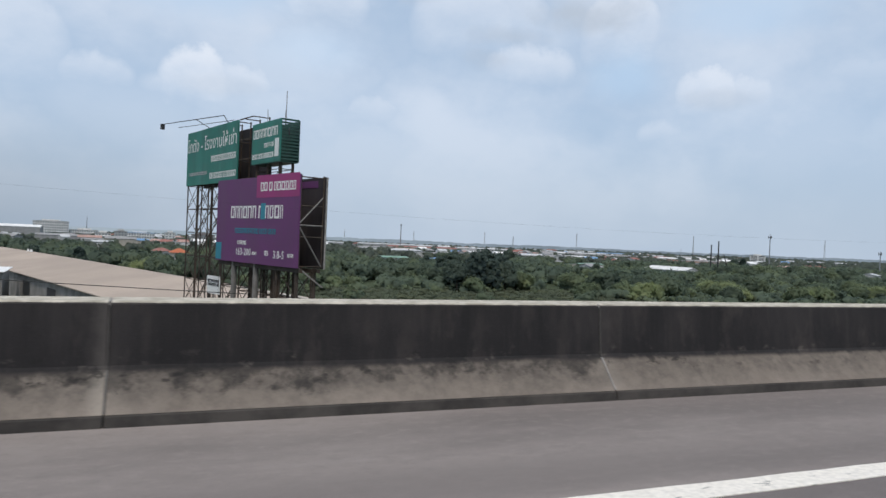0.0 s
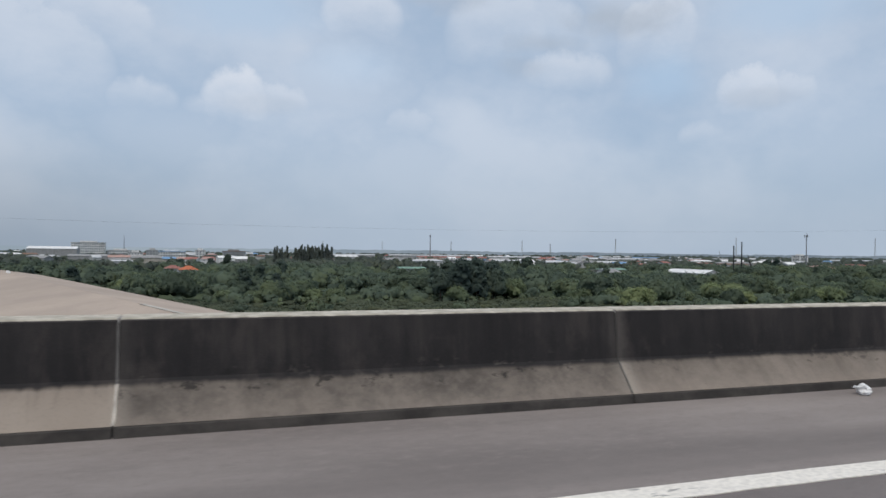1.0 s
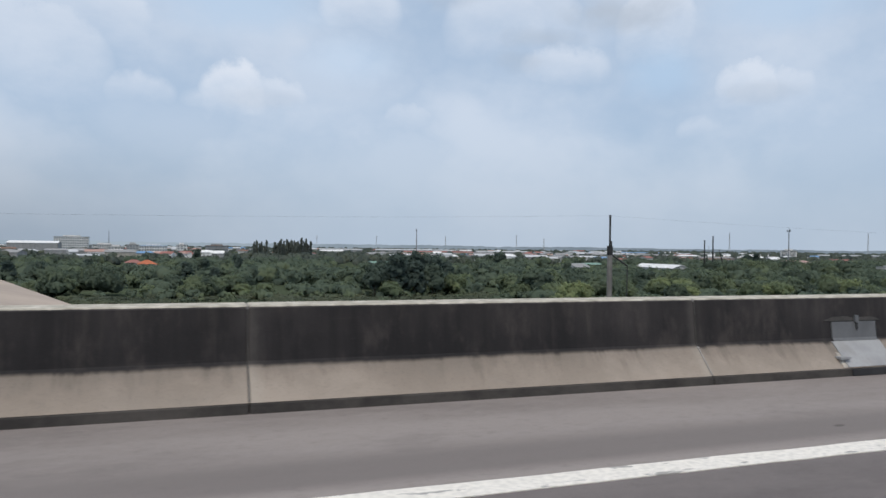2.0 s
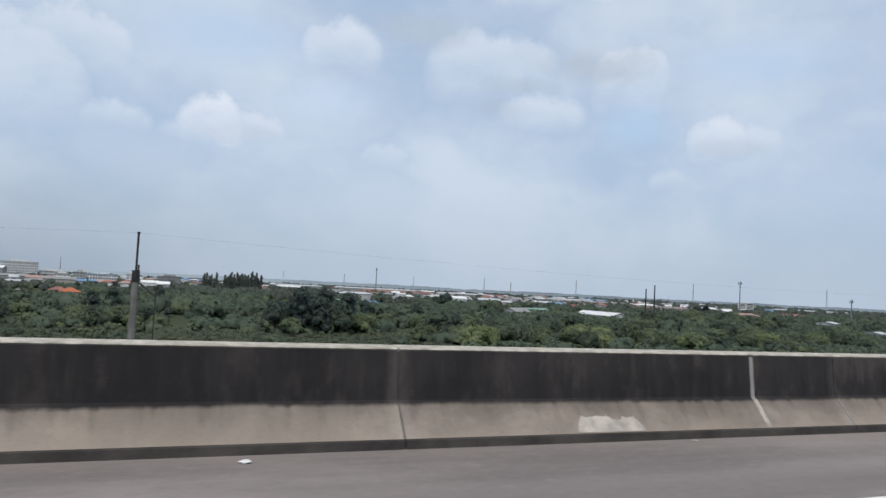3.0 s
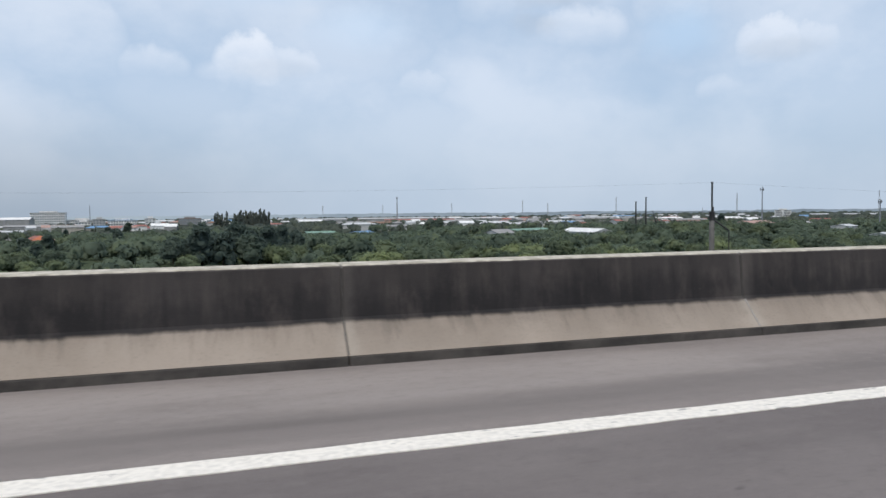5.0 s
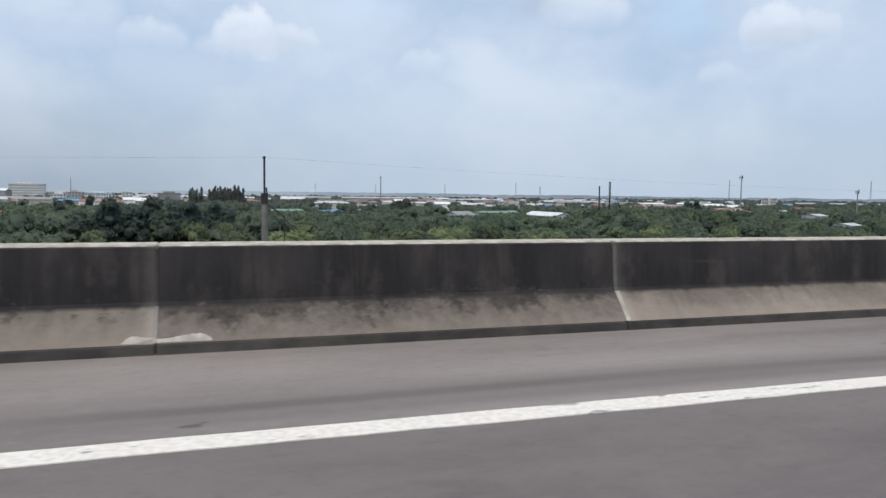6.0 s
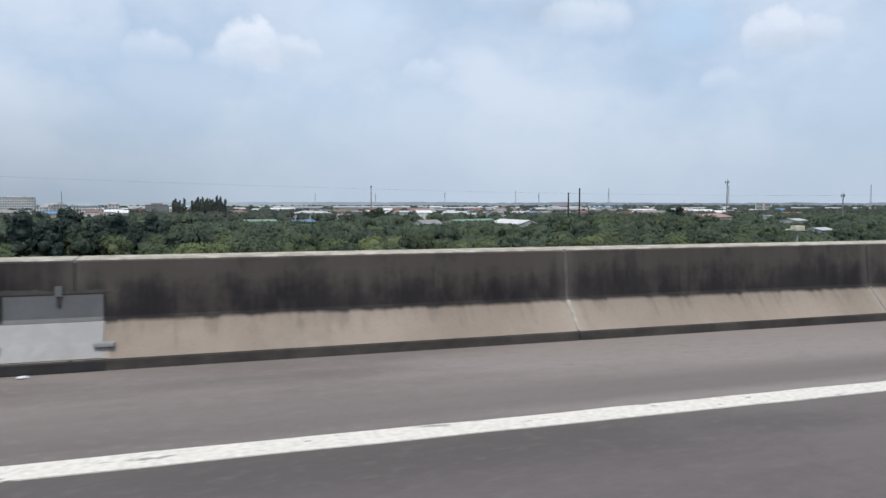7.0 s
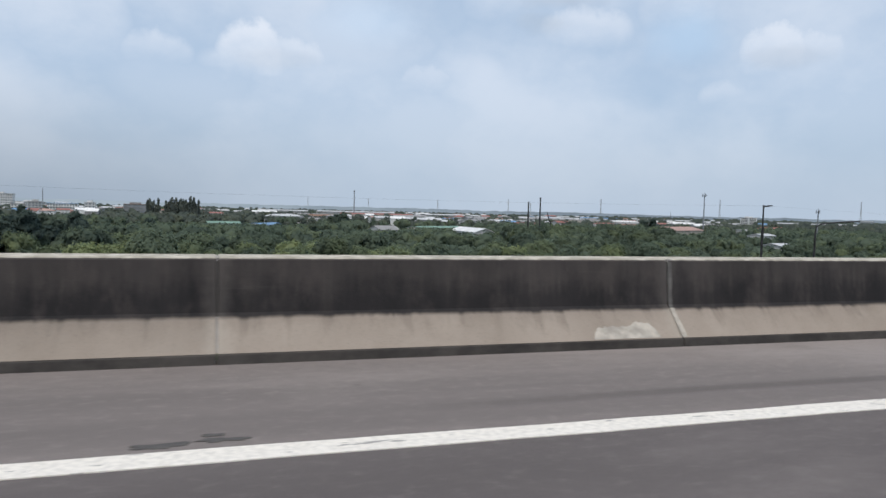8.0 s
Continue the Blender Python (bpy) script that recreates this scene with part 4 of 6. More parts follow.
# ---- emergency telephone and its cabinet ----
def emergency_phone():
    e = thing("emergency_phone", "faded orange roadside emergency telephone on a short post", "emergency phone", (30.0, 5.0, 0.693))
    part("base_plate", boxes((-0.12, 0.02, 0.0, 0.42, 0.24, 0.012), bevel=0.003), M_DARKSTEEL, e)
    part("post", tubes(((0.16, 0.13, 0.012), (0.16, 0.13, 0.25), 0.045), seg=14), M_CAB, e, "grey steel post")
    # the housing, its roof rounded towards the back
    bm = bmesh.new()
    out = [(0.0, 0.235), (0.38, 0.235), (0.38, 0.90)] + [(0.19 + 0.19 * math.cos(k * math.pi / 8), 0.93 + 0.10 * math.sin(k * math.pi / 8)) for k in range(1, 8)] + [(0.0, 0.93)]
    prism(bm, out, 0.0, 0.335)
    part("housing", bm, M_ORANGE, e)
    part("frame", boxes((-0.004, -0.03, 0.235, 0.025, 0.0, 1.0), (0.31, -0.03, 0.235, 0.339, 0.0, 1.0), (0.025, -0.03, 0.235, 0.31, 0.0, 0.30), (0.025, -0.035, 0.955, 0.31, 0.0, 1.0)), M_ORANGE, e)
    door = part("door", boxes((0.028, -0.012, 0.303, 0.307, -0.001, 0.952), bevel=0.004), M_RED, e, "dark red recessed door")
    part("notice", boxes((0.05, -0.016, 0.585, 0.20, -0.0125, 0.83)), M_CAB, door, "grey notice plate")
    part("rail", boxes((0.05, -0.02, 0.875, 0.285, -0.0125, 0.90)), M_RUST, door)
    sign = part("sign", boxes((-0.008, 0.06, 0.50, -0.001, 0.33, 0.83)), M_BLUE, e, "blue sign with a white handset")
    hs = bmesh.new()
    pts = []
    for k in range(13):
        a = radians(-58 + 116 * k / 12)
        pts.append((-0.011, 0.205 + 0.075 * math.cos(a), 0.665 + 0.115 * math.sin(a)))
    path_tube(hs, pts, 0.011, 6)
    part("handset", hs, M_WHITE, sign, "white handset shape")
    for p, s in ((pts[0], -1), (pts[-1], 1)):
        part("earpiece", boxes((-0.016, p[1] - 0.06, p[2] - 0.022 + s * 0.012, -0.008, p[1] + 0.018, p[2] + 0.022 + s * 0.012), bevel=0.003), M_WHITE, sign)
    lab = part("label_plate", boxes((-0.007, 0.08, 0.345, -0.001, 0.30, 0.43)), M_WHITE, e, "white label with illegible bars")
    part("bar", boxes((-0.009, 0.10, 0.365, -0.0075, 0.16, 0.41), (-0.009, 0.18, 0.37, -0.0075, 0.285, 0.405)), M_RUST, lab)
    return e


emergency_phone()


def control_cabinet():
    e = thing("control_cabinet", "tall grey steel equipment cabinet standing on the parapet", "control cabinet", (31.78, 5.0, 0.693))
    part("base_plate", boxes((-0.16, 0.0, 0.0, 0.43, 0.26, 0.014)), M_DARKSTEEL, e)
    part("leg", boxes((0.03, 0.05, 0.014, 0.08, 0.2, 0.06)), M_DARKSTEEL, e)
    part("leg", boxes((0.33, 0.05, 0.014, 0.38, 0.2, 0.06)), M_DARKSTEEL, e)
    part("body", boxes((0.0, 0.0, 0.06, 0.42, 0.31, 1.13), bevel=0.006), M_CAB, e)
    part("roof", boxes((-0.02, -0.03, 1.13, 0.46, 0.33, 1.142)), M_CAB, e)
    part("lock", boxes((0.06, -0.012, 0.90, 0.11, 0.0, 0.97)), M_DARKSTEEL, e)
    sb = part("meter_box", boxes((-0.07, 0.05, 0.20, -0.002, 0.30, 1.0), bevel=0.005), M_CAB, e, "grey box bolted to the side")
    part("lid", boxes((-0.085, 0.05, 0.30, -0.072, 0.29, 0.80)), M_CAB, sb)
    part("hood", boxes((-0.095, 0.045, 0.93, -0.072, 0.305, 1.0)), M_PLATE, sb)
    part("ledge", boxes((-0.095, 0.05, 0.26, -0.072, 0.29, 0.275)), M_PLATE, sb)
    pipe = bmesh.new()
    path_tube(pipe, [Vector((-0.74 + 0.66 * t, 0.06, 0.01 + 0.15 * math.sin(t * math.pi * 0.56))) for t in [i / 12 for i in range(13)]], 0.017, 8)
    part("conduit", pipe, M_MORTAR, e, "pale flexible conduit")
    part("clamp", boxes((-0.80, 0.02, 0.0, -0.68, 0.12, 0.02)), M_PLATE, e)
    return e


control_cabinet()
part_box = face_patch(30.92, 30.99, 0.50, 0.665, 0.012)
tagged(part("conduit_cover", part_box, M_STRIP), "pale cover strip over a conduit on the parapet", "conduit cover")


# ---- litter on the shoulder ----
def crumpled(name, label, place, size, mat, seed, flat=0.5):
    rnd = random.Random(seed)
    bm = bmesh.new()
    bmesh.ops.create_icosphere(bm, subdivisions=3, radius=0.5)
    for v in bm.verts:
        k = 0.75 + 0.5 * noise.noise(v.co * 3.1 + Vector((seed, 0, 0))) + 0.18 * rnd.random()
        v.co = Vector((v.co.x * k * size, v.co.y * k * size * 0.8, max(-0.35, v.co.z) * k * size * flat))
    low = min(v.co.z for v in bm.verts)
    for v in bm.verts:
        v.co.z -= low
    ob = tagged(part(name, bm, mat), label, "litter", "litter on the shoulder")
    ob.location = place
    return ob


crumpled("plastic_bag", "crumpled white plastic bag on the shoulder", (27.9, 4.52, 0.0), 0.15, M_WHITE, 3, 0.7)
for i, (x, y, s) in enumerate(((88.0, 4.68, 0.08), (88.55, 4.35, 0.06), (107.1, 4.66, 0.09), (106.0, 4.35, 0.05), (105.95, 4.62, 0.11), (84.4, 4.66, 0.06), (96.5, 4.3, 0.04), (85.6, 4.45, 0.05), (73.9, 4.66, 0.06), (70.3, 4.55, 0.09),
                               (168.4, 4.66, 0.07), (188.9, 4.65, 0.05), (201.3, 4.2, 0.04))):
    crumpled("paper_scrap", "small pale scrap of litter on the asphalt", (x, y, 0.0), s, M_WHITE if i % 4 else M_MORTAR, 20 + i, 0.25)


# ---- oil and tar stains on the shoulder ----
M_TAR = plain("oil_soaked_asphalt", (0.095, 0.088, 0.083), 0.7, vary=0.3, scale=8, grain=60, bump=0.3)


def oil_stain(x, y, l, w, seed):
    """A thin blotch of oil with a ragged outline."""
    bm = bmesh.new()
    rim, foot = [], []
    for k in range(28):
        a = math.tau * k / 28
        q = 0.5 * (0.72 + 0.6 * noise.noise(Vector((math.cos(a) * 1.7, math.sin(a) * 1.7, seed * 2.3))) + 0.3 * noise.noise(Vector((math.cos(a) * 5, math.sin(a) * 5, seed))))
        rim.append(bm.verts.new((math.cos(a) * q * l, math.sin(a) * q * w, 0.0042)))
        foot.append(bm.verts.new((math.cos(a) * q * l * 1.03, math.sin(a) * q * w * 1.03, 0.0)))
    bm.faces.new(rim)
    for k in range(28):
        j = (k + 1) % 28
        bm.faces.new((foot[k], foot[j], rim[j], rim[k]))
    bmesh.ops.recalc_face_normals(bm, faces=bm.faces)
    ob = tagged(part("oil_stain", bm, M_TAR), "dark ragged oil stain on the asphalt shoulder", "oil stain", "oil stains")
    ob.location = (x, y, 0)


for i, (x, y, l, w) in enumerate(((155.9, 3.2, 0.2, 0.09), (156.76, 3.23, 0.06, 0.05), (195.47, 3.17, 0.3, 0.1), (195.72, 3.19, 0.26, 0.08), (195.68, 3.27, 0.12, 0.05), (105.4, 3.62, 0.08, 0.07))):
    oil_stain(x, y, l, w, i + 1)


# ---- hoardings beside the road ----
def along(p, q, z=GROUND):
    """A pose with x from p to q in plan, y away from the viewer, z up, standing on the ground."""
    d = math.degrees(math.atan2(q[1] - p[1], q[0] - p[0]))
    return pose(p[0], p[1], z, 0, 0, d), math.hypot(q[0] - p[0], q[1] - p[1])


def bars(rows, u0, v0, u1, v1, seed, material, parent, label="", y=-0.02, closed=False):
    """Plain blocks in place of writing: rows of hollow or open blocks within a field, each a part."""
    rnd = random.Random(seed)
    h = (v1 - v0) / rows
    for r in range(rows):
        u = u0
        while u < u1 - 0.2 * h:
            w = min(rnd.uniform(0.42, 0.62) * h, u1 - u)
            lo = v0 + r * h + h * 0.1
            hi = v0 + (r + 1) * h - h * 0.1
            k = 0.24 * w
            d = (y, y + 0.015)
            blocks = [(u, d[0], lo, u + k, d[1], hi), (u + w - k, d[0], lo, u + w, d[1], hi), (u + k, d[0], hi - k, u + w - k, d[1], hi)]
            if closed or rnd.random() < 0.25:
                blocks.append((u + k, d[0], lo, u + w - k, d[1], lo + k))
            part("bar", boxes(*blocks), material, parent, label)
            u += w + h * (0.14 if rnd.random() < 0.8 else 0.34)


def truss(bm, u0, u1, v, z0, z1, bays, r):
    """Posts and crossed braces in one upright plane."""
    step = (z1 - z0) / bays
    for u in (u0, u1):
        tube(bm, (u, v, z0), (u, v, z1), r, r, 6)
    for k in range(bays):
        a, b = z0 + k * step, z0 + (k + 1) * step
        tube(bm, (u0, v, a), (u1, v, b), r * 0.5, r * 0.5, 5)
        tube(bm, (u1, v, a), (u0, v, b), r * 0.5, r * 0.5, 5)
        tube(bm, (u0, v, b), (u1, v, b), r * 0.6, r * 0.6, 5)


def lattice_column(bm, u0, u1, v0, v1, z0, z1, bays, r):
    truss(bm, u0, u1, v0, z0, z1, bays, r)
    truss(bm, u0, u1, v1, z0, z1, bays, r)
    step = (z1 - z0) / bays
    for u in (u0, u1):
        for k in range(bays):
            a, b = z0 + k * step, z0 + (k + 1) * step
            tube(bm, (u, v0, a), (u, v1, b), r * 0.5, r * 0.5, 5)
            tube(bm, (u, v0, b), (u, v1, b), r * 0.6, r * 0.6, 5)


def purple_hoarding():
    m, w = along((4.30, 56.7), (8.37, 45.35))
    e = thing("billboard", "large purple two-sided roadside billboard with white lettering bars", "billboard")
    e.matrix_world = m
    b, t = 16.55, 22.55          # foot and head of the faces over the ground
    depth = 1.9
    face = part("front_face", boxes((0, 0, b, w, 0.1, t)), M_PURPLE, e, "purple printed vinyl face")
    part("header", boxes((w * 0.52, -0.012, t - 1.42, w, -0.002, t + 0.12)), M_PINK, face, "magenta header strip")
    bars(1, w * 0.57, t - 1.05, w * 0.97, t - 0.3, 5, M_WHITE, face, "white bar", y=-0.03, closed=True)
    bars(1, w * 0.20, b + 3.05, w * 0.83, b + 4.15, 7, M_WHITE, face, "white bar")
    part("accent_bar", boxes((w * 0.58, -0.025, b + 3.1, w * 0.635, -0.005, b + 4.2)), M_TEAL, face)
    bars(1, w * 0.26, b + 2.05, w * 0.76, b + 2.5, 9, M_TEAL, face, "teal bar")
    part("corner_mark", boxes((0.0, -0.014, b + 0.1, 0.95, -0.002, b + 1.35)), M_TEAL, face, "teal corner square")
    bars(1, w * 0.30, b + 1.25, w * 0.42, b + 1.6, 11, M_WHITE, face, "white bar")
    lettering("lettering", "163-200", 0.72, M_WHITE, face, (w * 0.375, -0.012, b + 0.75), (90, 0, 0))
    bars(1, w * 0.49, b + 0.6, w * 0.54, b + 0.85, 12, M_WHITE, face, "white bar")
    lettering("lettering", "3.8-5", 0.74, M_WHITE, face, (w * 0.80, -0.012, b + 0.72), (90, 0, 0))
    bars(1, w * 0.64, b + 0.6, w * 0.69, b + 1.0, 13, M_WHITE, face, "white bar")
    bars(1, w * 0.90, b + 0.6, w * 0.96, b + 0.9, 14, M_WHITE, face, "white bar")
    back = part("rear_face", boxes((0.2, depth, b - 0.05, w + 0.1, depth + 0.1, t - 0.05)), M_BACK, e, "dark back of the second face")
    part("edge_trim", boxes((w + 0.102, depth - 0.01, b - 0.05, w + 0.14, depth + 0.11, t - 0.05)), M_STRIP, back, "frayed pale edge")
    part("torn_strip", boxes((w - 3.0, depth - 0.02, t - 0.7, w - 0.9, depth - 0.004, t - 0.25)), M_PURPLE, back)
    fr = bmesh.new()
    for u in (0.1, w * 0.25, w * 0.5, w * 0.75, w - 0.1):
        for z in (b + 0.1, b + 2.0, b + 4.0, t - 0.15):
            tube(fr, (u, 0.1, z), (u, depth, z), 0.045, 0.045, 5)
        tube(fr, (u, 0.16, b), (u, 0.16, t), 0.06, 0.06, 5)
        tube(fr, (u, depth - 0.06, b), (u, depth - 0.06, t), 0.06, 0.06, 5)
    part("frame", fr, M_RUST, e)
    part("brace", tubes(((w - 0.05, 0.12, b + 2.9), (w - 0.05, depth - 0.1, b + 4.6), 0.05)), M_POLE, e)
    part("brace", tubes(((w - 0.05, 0.12, b + 2.75), (w - 0.05, depth - 0.1, b + 2.75), 0.05)), M_POLE, e)
    part("brace", tubes(((w - 0.05, 0.12, b + 2.6), (w - 0.05, depth - 0.1, b + 0.1), 0.05)), M_POLE, e)
    for u in (2.6, 6.0, 9.0, w - 0.5):
        for v in (0.3, depth - 0.3):
            part("post", tubes(((u, v, 0), (u, v, b), 0.2 if v < 1 and u < 7 else 0.13), seg=10), M_POLE if v < 1 and u < 7 else M_RUST, e)
    part("beam", boxes((0.2, 0.15, b - 0.3, w, 0.4, b - 0.02)), M_RUST, e)
    part("beam", boxes((0.2, depth - 0.4, b - 0.3, w, depth - 0.15, b - 0.06)), M_RUST, e)
    for ua, ub in ((6.6, 8.4), (9.2, w - 0.7), (3.2, 5.4)):
        lb = bmesh.new()
        lattice_column(lb, ua, ub, 0.4, depth - 0.4, 0, b - 0.3, 9, 0.06)
        part("lattice", lb, M_RUST, e)
    part("strut", tubes(((w - 0.3, 0.3, b), (w + 0.9, 1.4, b - 1.2), 0.05)), M_POLE, e)
    return e


def green_hoarding():
    m, w = along((2.42, 68.2), (5.62, 56.8))
    e = thing("billboard", "faded green billboard with white lettering on a steel lattice", "billboard")
    e.matrix_world = m
    b, t, depth = 22.65, 27.35, 1.5
    face = part("front_face", boxes((0, 0, b, w, 0.1, t)), M_GREEN, e, "faded green printed face")
    lettering("lettering", "\u0e42\u0e01\u0e14\u0e31\u0e07 - \u0e42\u0e23\u0e07\u0e07\u0e32\u0e19\u0e43\u0e2b\u0e49\u0e40\u0e0a\u0e48\u0e32", 1.45, M_WHITE, face, (w * 0.5, -0.012, b + 3.35), (90, 0, 0))
    bars(1, w * 0.52, b + 1.75, w * 0.97, b + 2.35, 21, M_WHITE, face, "white bar", closed=True)
    bars(1, w * 0.50, b + 0.35, w * 0.98, b + 0.95, 22, M_WHITE, face, "white bar", closed=True)
    bars(1, w * 0.06, b + 0.8, w * 0.44, b + 1.15, 23, M_FADEDWHITE, face, "white bar")
    part("rear_face", boxes((0.2, depth, b - 0.1, w + 2.8, depth + 0.1, t - 0.35)), M_BACK, e, "dark back of the second face")
    fr = bmesh.new()
    for k in range(9):
        u = 0.1 + k * (w + 2.4) / 8
        tube(fr, (u, depth - 0.08, b - 0.2), (u, depth - 0.08, t + 0.1), 0.055, 0.055, 5)
        if u < w:
            tube(fr, (u, 0.18, b), (u, 0.18, t), 0.05, 0.05, 5)
        for z in (b + 0.1, b + 1.6, b + 3.1, t):
            tube(fr, (u, 0.12, z), (u, depth, z), 0.04, 0.04, 5)
    for z in (b + 0.1, b + 1.6, b + 3.1, t):
        tube(fr, (w, 0.15, z), (w + 2.4, 0.15, z), 0.05, 0.05, 5)
    part("frame", fr, M_RUST, e)
    for ua, ub in ((0.1, 2.6), (2.9, 5.4), (6.2, 8.6), (9.0, w)):
        lb = bmesh.new()
        lattice_column(lb, ua, ub, 0.15, depth - 0.1, 0, b, 11, 0.055)
        part("lattice", lb, M_RUST, e)
    lamp = part("lamp_arm", tubes(((w * 0.8, 0.1, t), (w * 0.8, -0.3, t + 0.55), 0.035), ((w * 0.8, -0.3, t + 0.55), (-2.2, -1.6, t + 0.9), 0.035), ((w * 0.45, 0.1, t), (w * 0.35, -0.7, t + 0.75), 0.03), ((w * 0.9, 0.1, t + 0.1), (0.5, -1.0, t + 0.4), 0.025)), M_DARKSTEEL, e)
    part("lamp_head", boxes((-2.45, -1.75, t + 0.45, -2.1, -1.45, t + 0.92)), M_DARKSTEEL, lamp)
    return e


def small_green_hoarding():
    m, w = along((6.38, 54.2), (7.68, 49.42))
    e = thing("billboard", "small box-shaped green billboard with louvred sides", "billboard")
    e.matrix_world = m
    b, t, depth = 23.7, 26.62, 1.35
    face = part("front_face", boxes((0, 0, b, w, 0.08, t)), M_GREEN, e, "green printed face")
    bars(1, w * 0.05, b + 1.75, w * 0.95, b + 2.55, 31, M_WHITE, face, "white bar")
    bars(1, w * 0.45, b + 1.05, w * 0.78, b + 1.45, 32, M_WHITE, face, "white bar")
    part("digit_bar", boxes((w * 0.82, -0.02, b + 0.35, w * 0.95, -0.003, b + 1.6)), M_WHITE, face, "tall white bar")
    bars(1, w * 0.03, b + 0.3, w * 0.78, b + 0.75, 33, M_WHITE, face, "white bar", closed=True)
    for k in range(13):
        z = b + 0.1 + k * (t - b - 0.2) / 12
        part("slat", boxes((w - 0.05, 0.09, z, w + 0.06, depth, z + 0.11)), M_GREENDK, e)
    part("rear_face", boxes((0, depth, b, w, depth + 0.08, t - 0.05)), M_GREENDK, e)
    part("floor_sheet", boxes((0, 0.09, b - 0.06, w, depth, b - 0.01)), M_GREENDK, e)
    for u in (0.5, w * 0.5, w - 0.35):
        for v in (0.25, depth - 0.2):
            part("post", tubes(((u, v, 0), (u, v, b - 0.06), 0.11), seg=8), M_RUST, e)
    lb = bmesh.new()
    lattice_column(lb, 0.5, w - 0.4, 0.25, depth - 0.2, 3, b - 0.5, 8, 0.05)
    part("lattice", lb, M_RUST, e)
    for u, h in ((w - 0.1, 1.9), (w * 0.35, 1.0), (w - 0.2, 0.6)):
        part("rod", tubes(((u, 0.4, t - 0.4), (u, 0.4, t + h), 0.025)), M_POLE, e)
    part("lamp_arm", tubes(((w, 0.6, t - 0.6), (w + 0.9, 0.2, t - 0.95), 0.03), ((w + 0.9, 0.2, t - 0.95), (w + 0.95, 0.2, t - 1.25), 0.05)), M_DARKSTEEL, e)
    return e


purple_hoarding()
green_hoarding()
small_green_hoarding()
notice = thing("notice_board", "small white notice board on posts behind the billboards", "notice board", (4.1, 62.0, GROUND - 0.7), -70)
part("board", boxes((0, 0, 14.3, 2.6, 0.06, 15.75)), M_WHITE, notice)
bars(2, 0.2, 14.9, 2.3, 15.5, 41, M_NAVY, notice)
part("post", tubes(((0.3, 0.15, 0), (0.3, 0.15, 15), 0.07)), M_RUST, notice)
part("post", tubes(((2.3, 0.15, 0), (2.3, 0.15, 15), 0.07)), M_RUST, notice)


# ---- warehouse with the long dusty roof ----
def long_warehouse():
    e = thing("warehouse", "long warehouse with a dusty beige corrugated roof", "warehouse")
    e.matrix_world, length = along((27.0, 85.0), (-55.0, 318.0))
    ridge, eave, half = 9.5, 7.0, 16.5
    # local x runs away along the ridge, local y towards the road side
    for s, n in ((1, "roof_slope"), (-1, "roof_slope")):
        bm = bmesh.new()
        k = 150
        rows = []
        for i in range(k * 2 + 1):
            x = -1.0 + (length + 2) * i / (k * 2)
            up = 0.0 if i % 2 else 0.05
            rows.append([bm.verts.new(p) for p in ((x, 0.02 * s, ridge + up), (x, (half + 0.7) * s, eave - 0.13 + up), (x, (half + 0.7) * s, eave - 0.28), (x, 0.02 * s, ridge - 0.15))])
        for r, q in zip(rows[:-1], rows[1:]):
            for i in range(4):
                j = (i + 1) % 4
                bm.faces.new((r[i], q[i], q[j], r[j]))
        bm.faces.new(rows[0])
        bm.faces.new(rows[-1][::-1])
        bmesh.ops.recalc_face_normals(bm, faces=bm.faces)
        part(n, bm, M_ROOF, e)
    part("ridge_cap", boxes((-1, -0.35, ridge + 0.0, 40, 0.35, ridge + 0.12)), M_WALL, e, "pale ridge capping")
    part("wall", boxes((0, half - 0.25, 0, length, half, eave - 0.1)), M_OLDWALL, e)
    part("wall", boxes((0, -half, 0, length, -half + 0.25, eave - 0.1)), M_OLDWALL, e)
    for x in (0.0, length - 0.25):
        bm = bmesh.new()
        prism(bm, [(-half, 0), (half, 0), (half, eave - 0.15), (0, ridge - 0.2), (-half, eave - 0.15)], x, x + 0.25)
        part("gable", bm, M_WALL, e)
    for k in range(9):
        x = 20 + k * 23.5
        part("door", boxes((x, half + 0.003, 0, x + 7.0, half + 0.06, 5.4)), M_DARKSTEEL, e)
    for x in (196.0, 200.5):
        part("vent", tubes(((x, 0.0, ridge), (x, 0.0, ridge + 0.8), 0.45, 0.3)), M_WHITE, e, "white roof vent")
    return e


long_warehouse()
shed = thing("lean_to_shed", "low shed with a pale tin roof beside the warehouse", "shed", (-31.5, 194.0, GROUND), 0)
roof_bm = bmesh.new()
prism(roof_bm, [(-7.0, 7.45), (3.0, 8.1), (3.0, 8.25), (-7.0, 7.6)], -26.0, 0.0)
part("roof", roof_bm, M_WHITE, shed)
part("wall", boxes((-25.5, -6.0, 0, -0.6, 2.5, 7.4)), M_OLDWALL, shed)
part("door", boxes((-8.0, -6.06, 0, -2.0, -6.003, 6.2)), M_DARKSTEEL, shed)


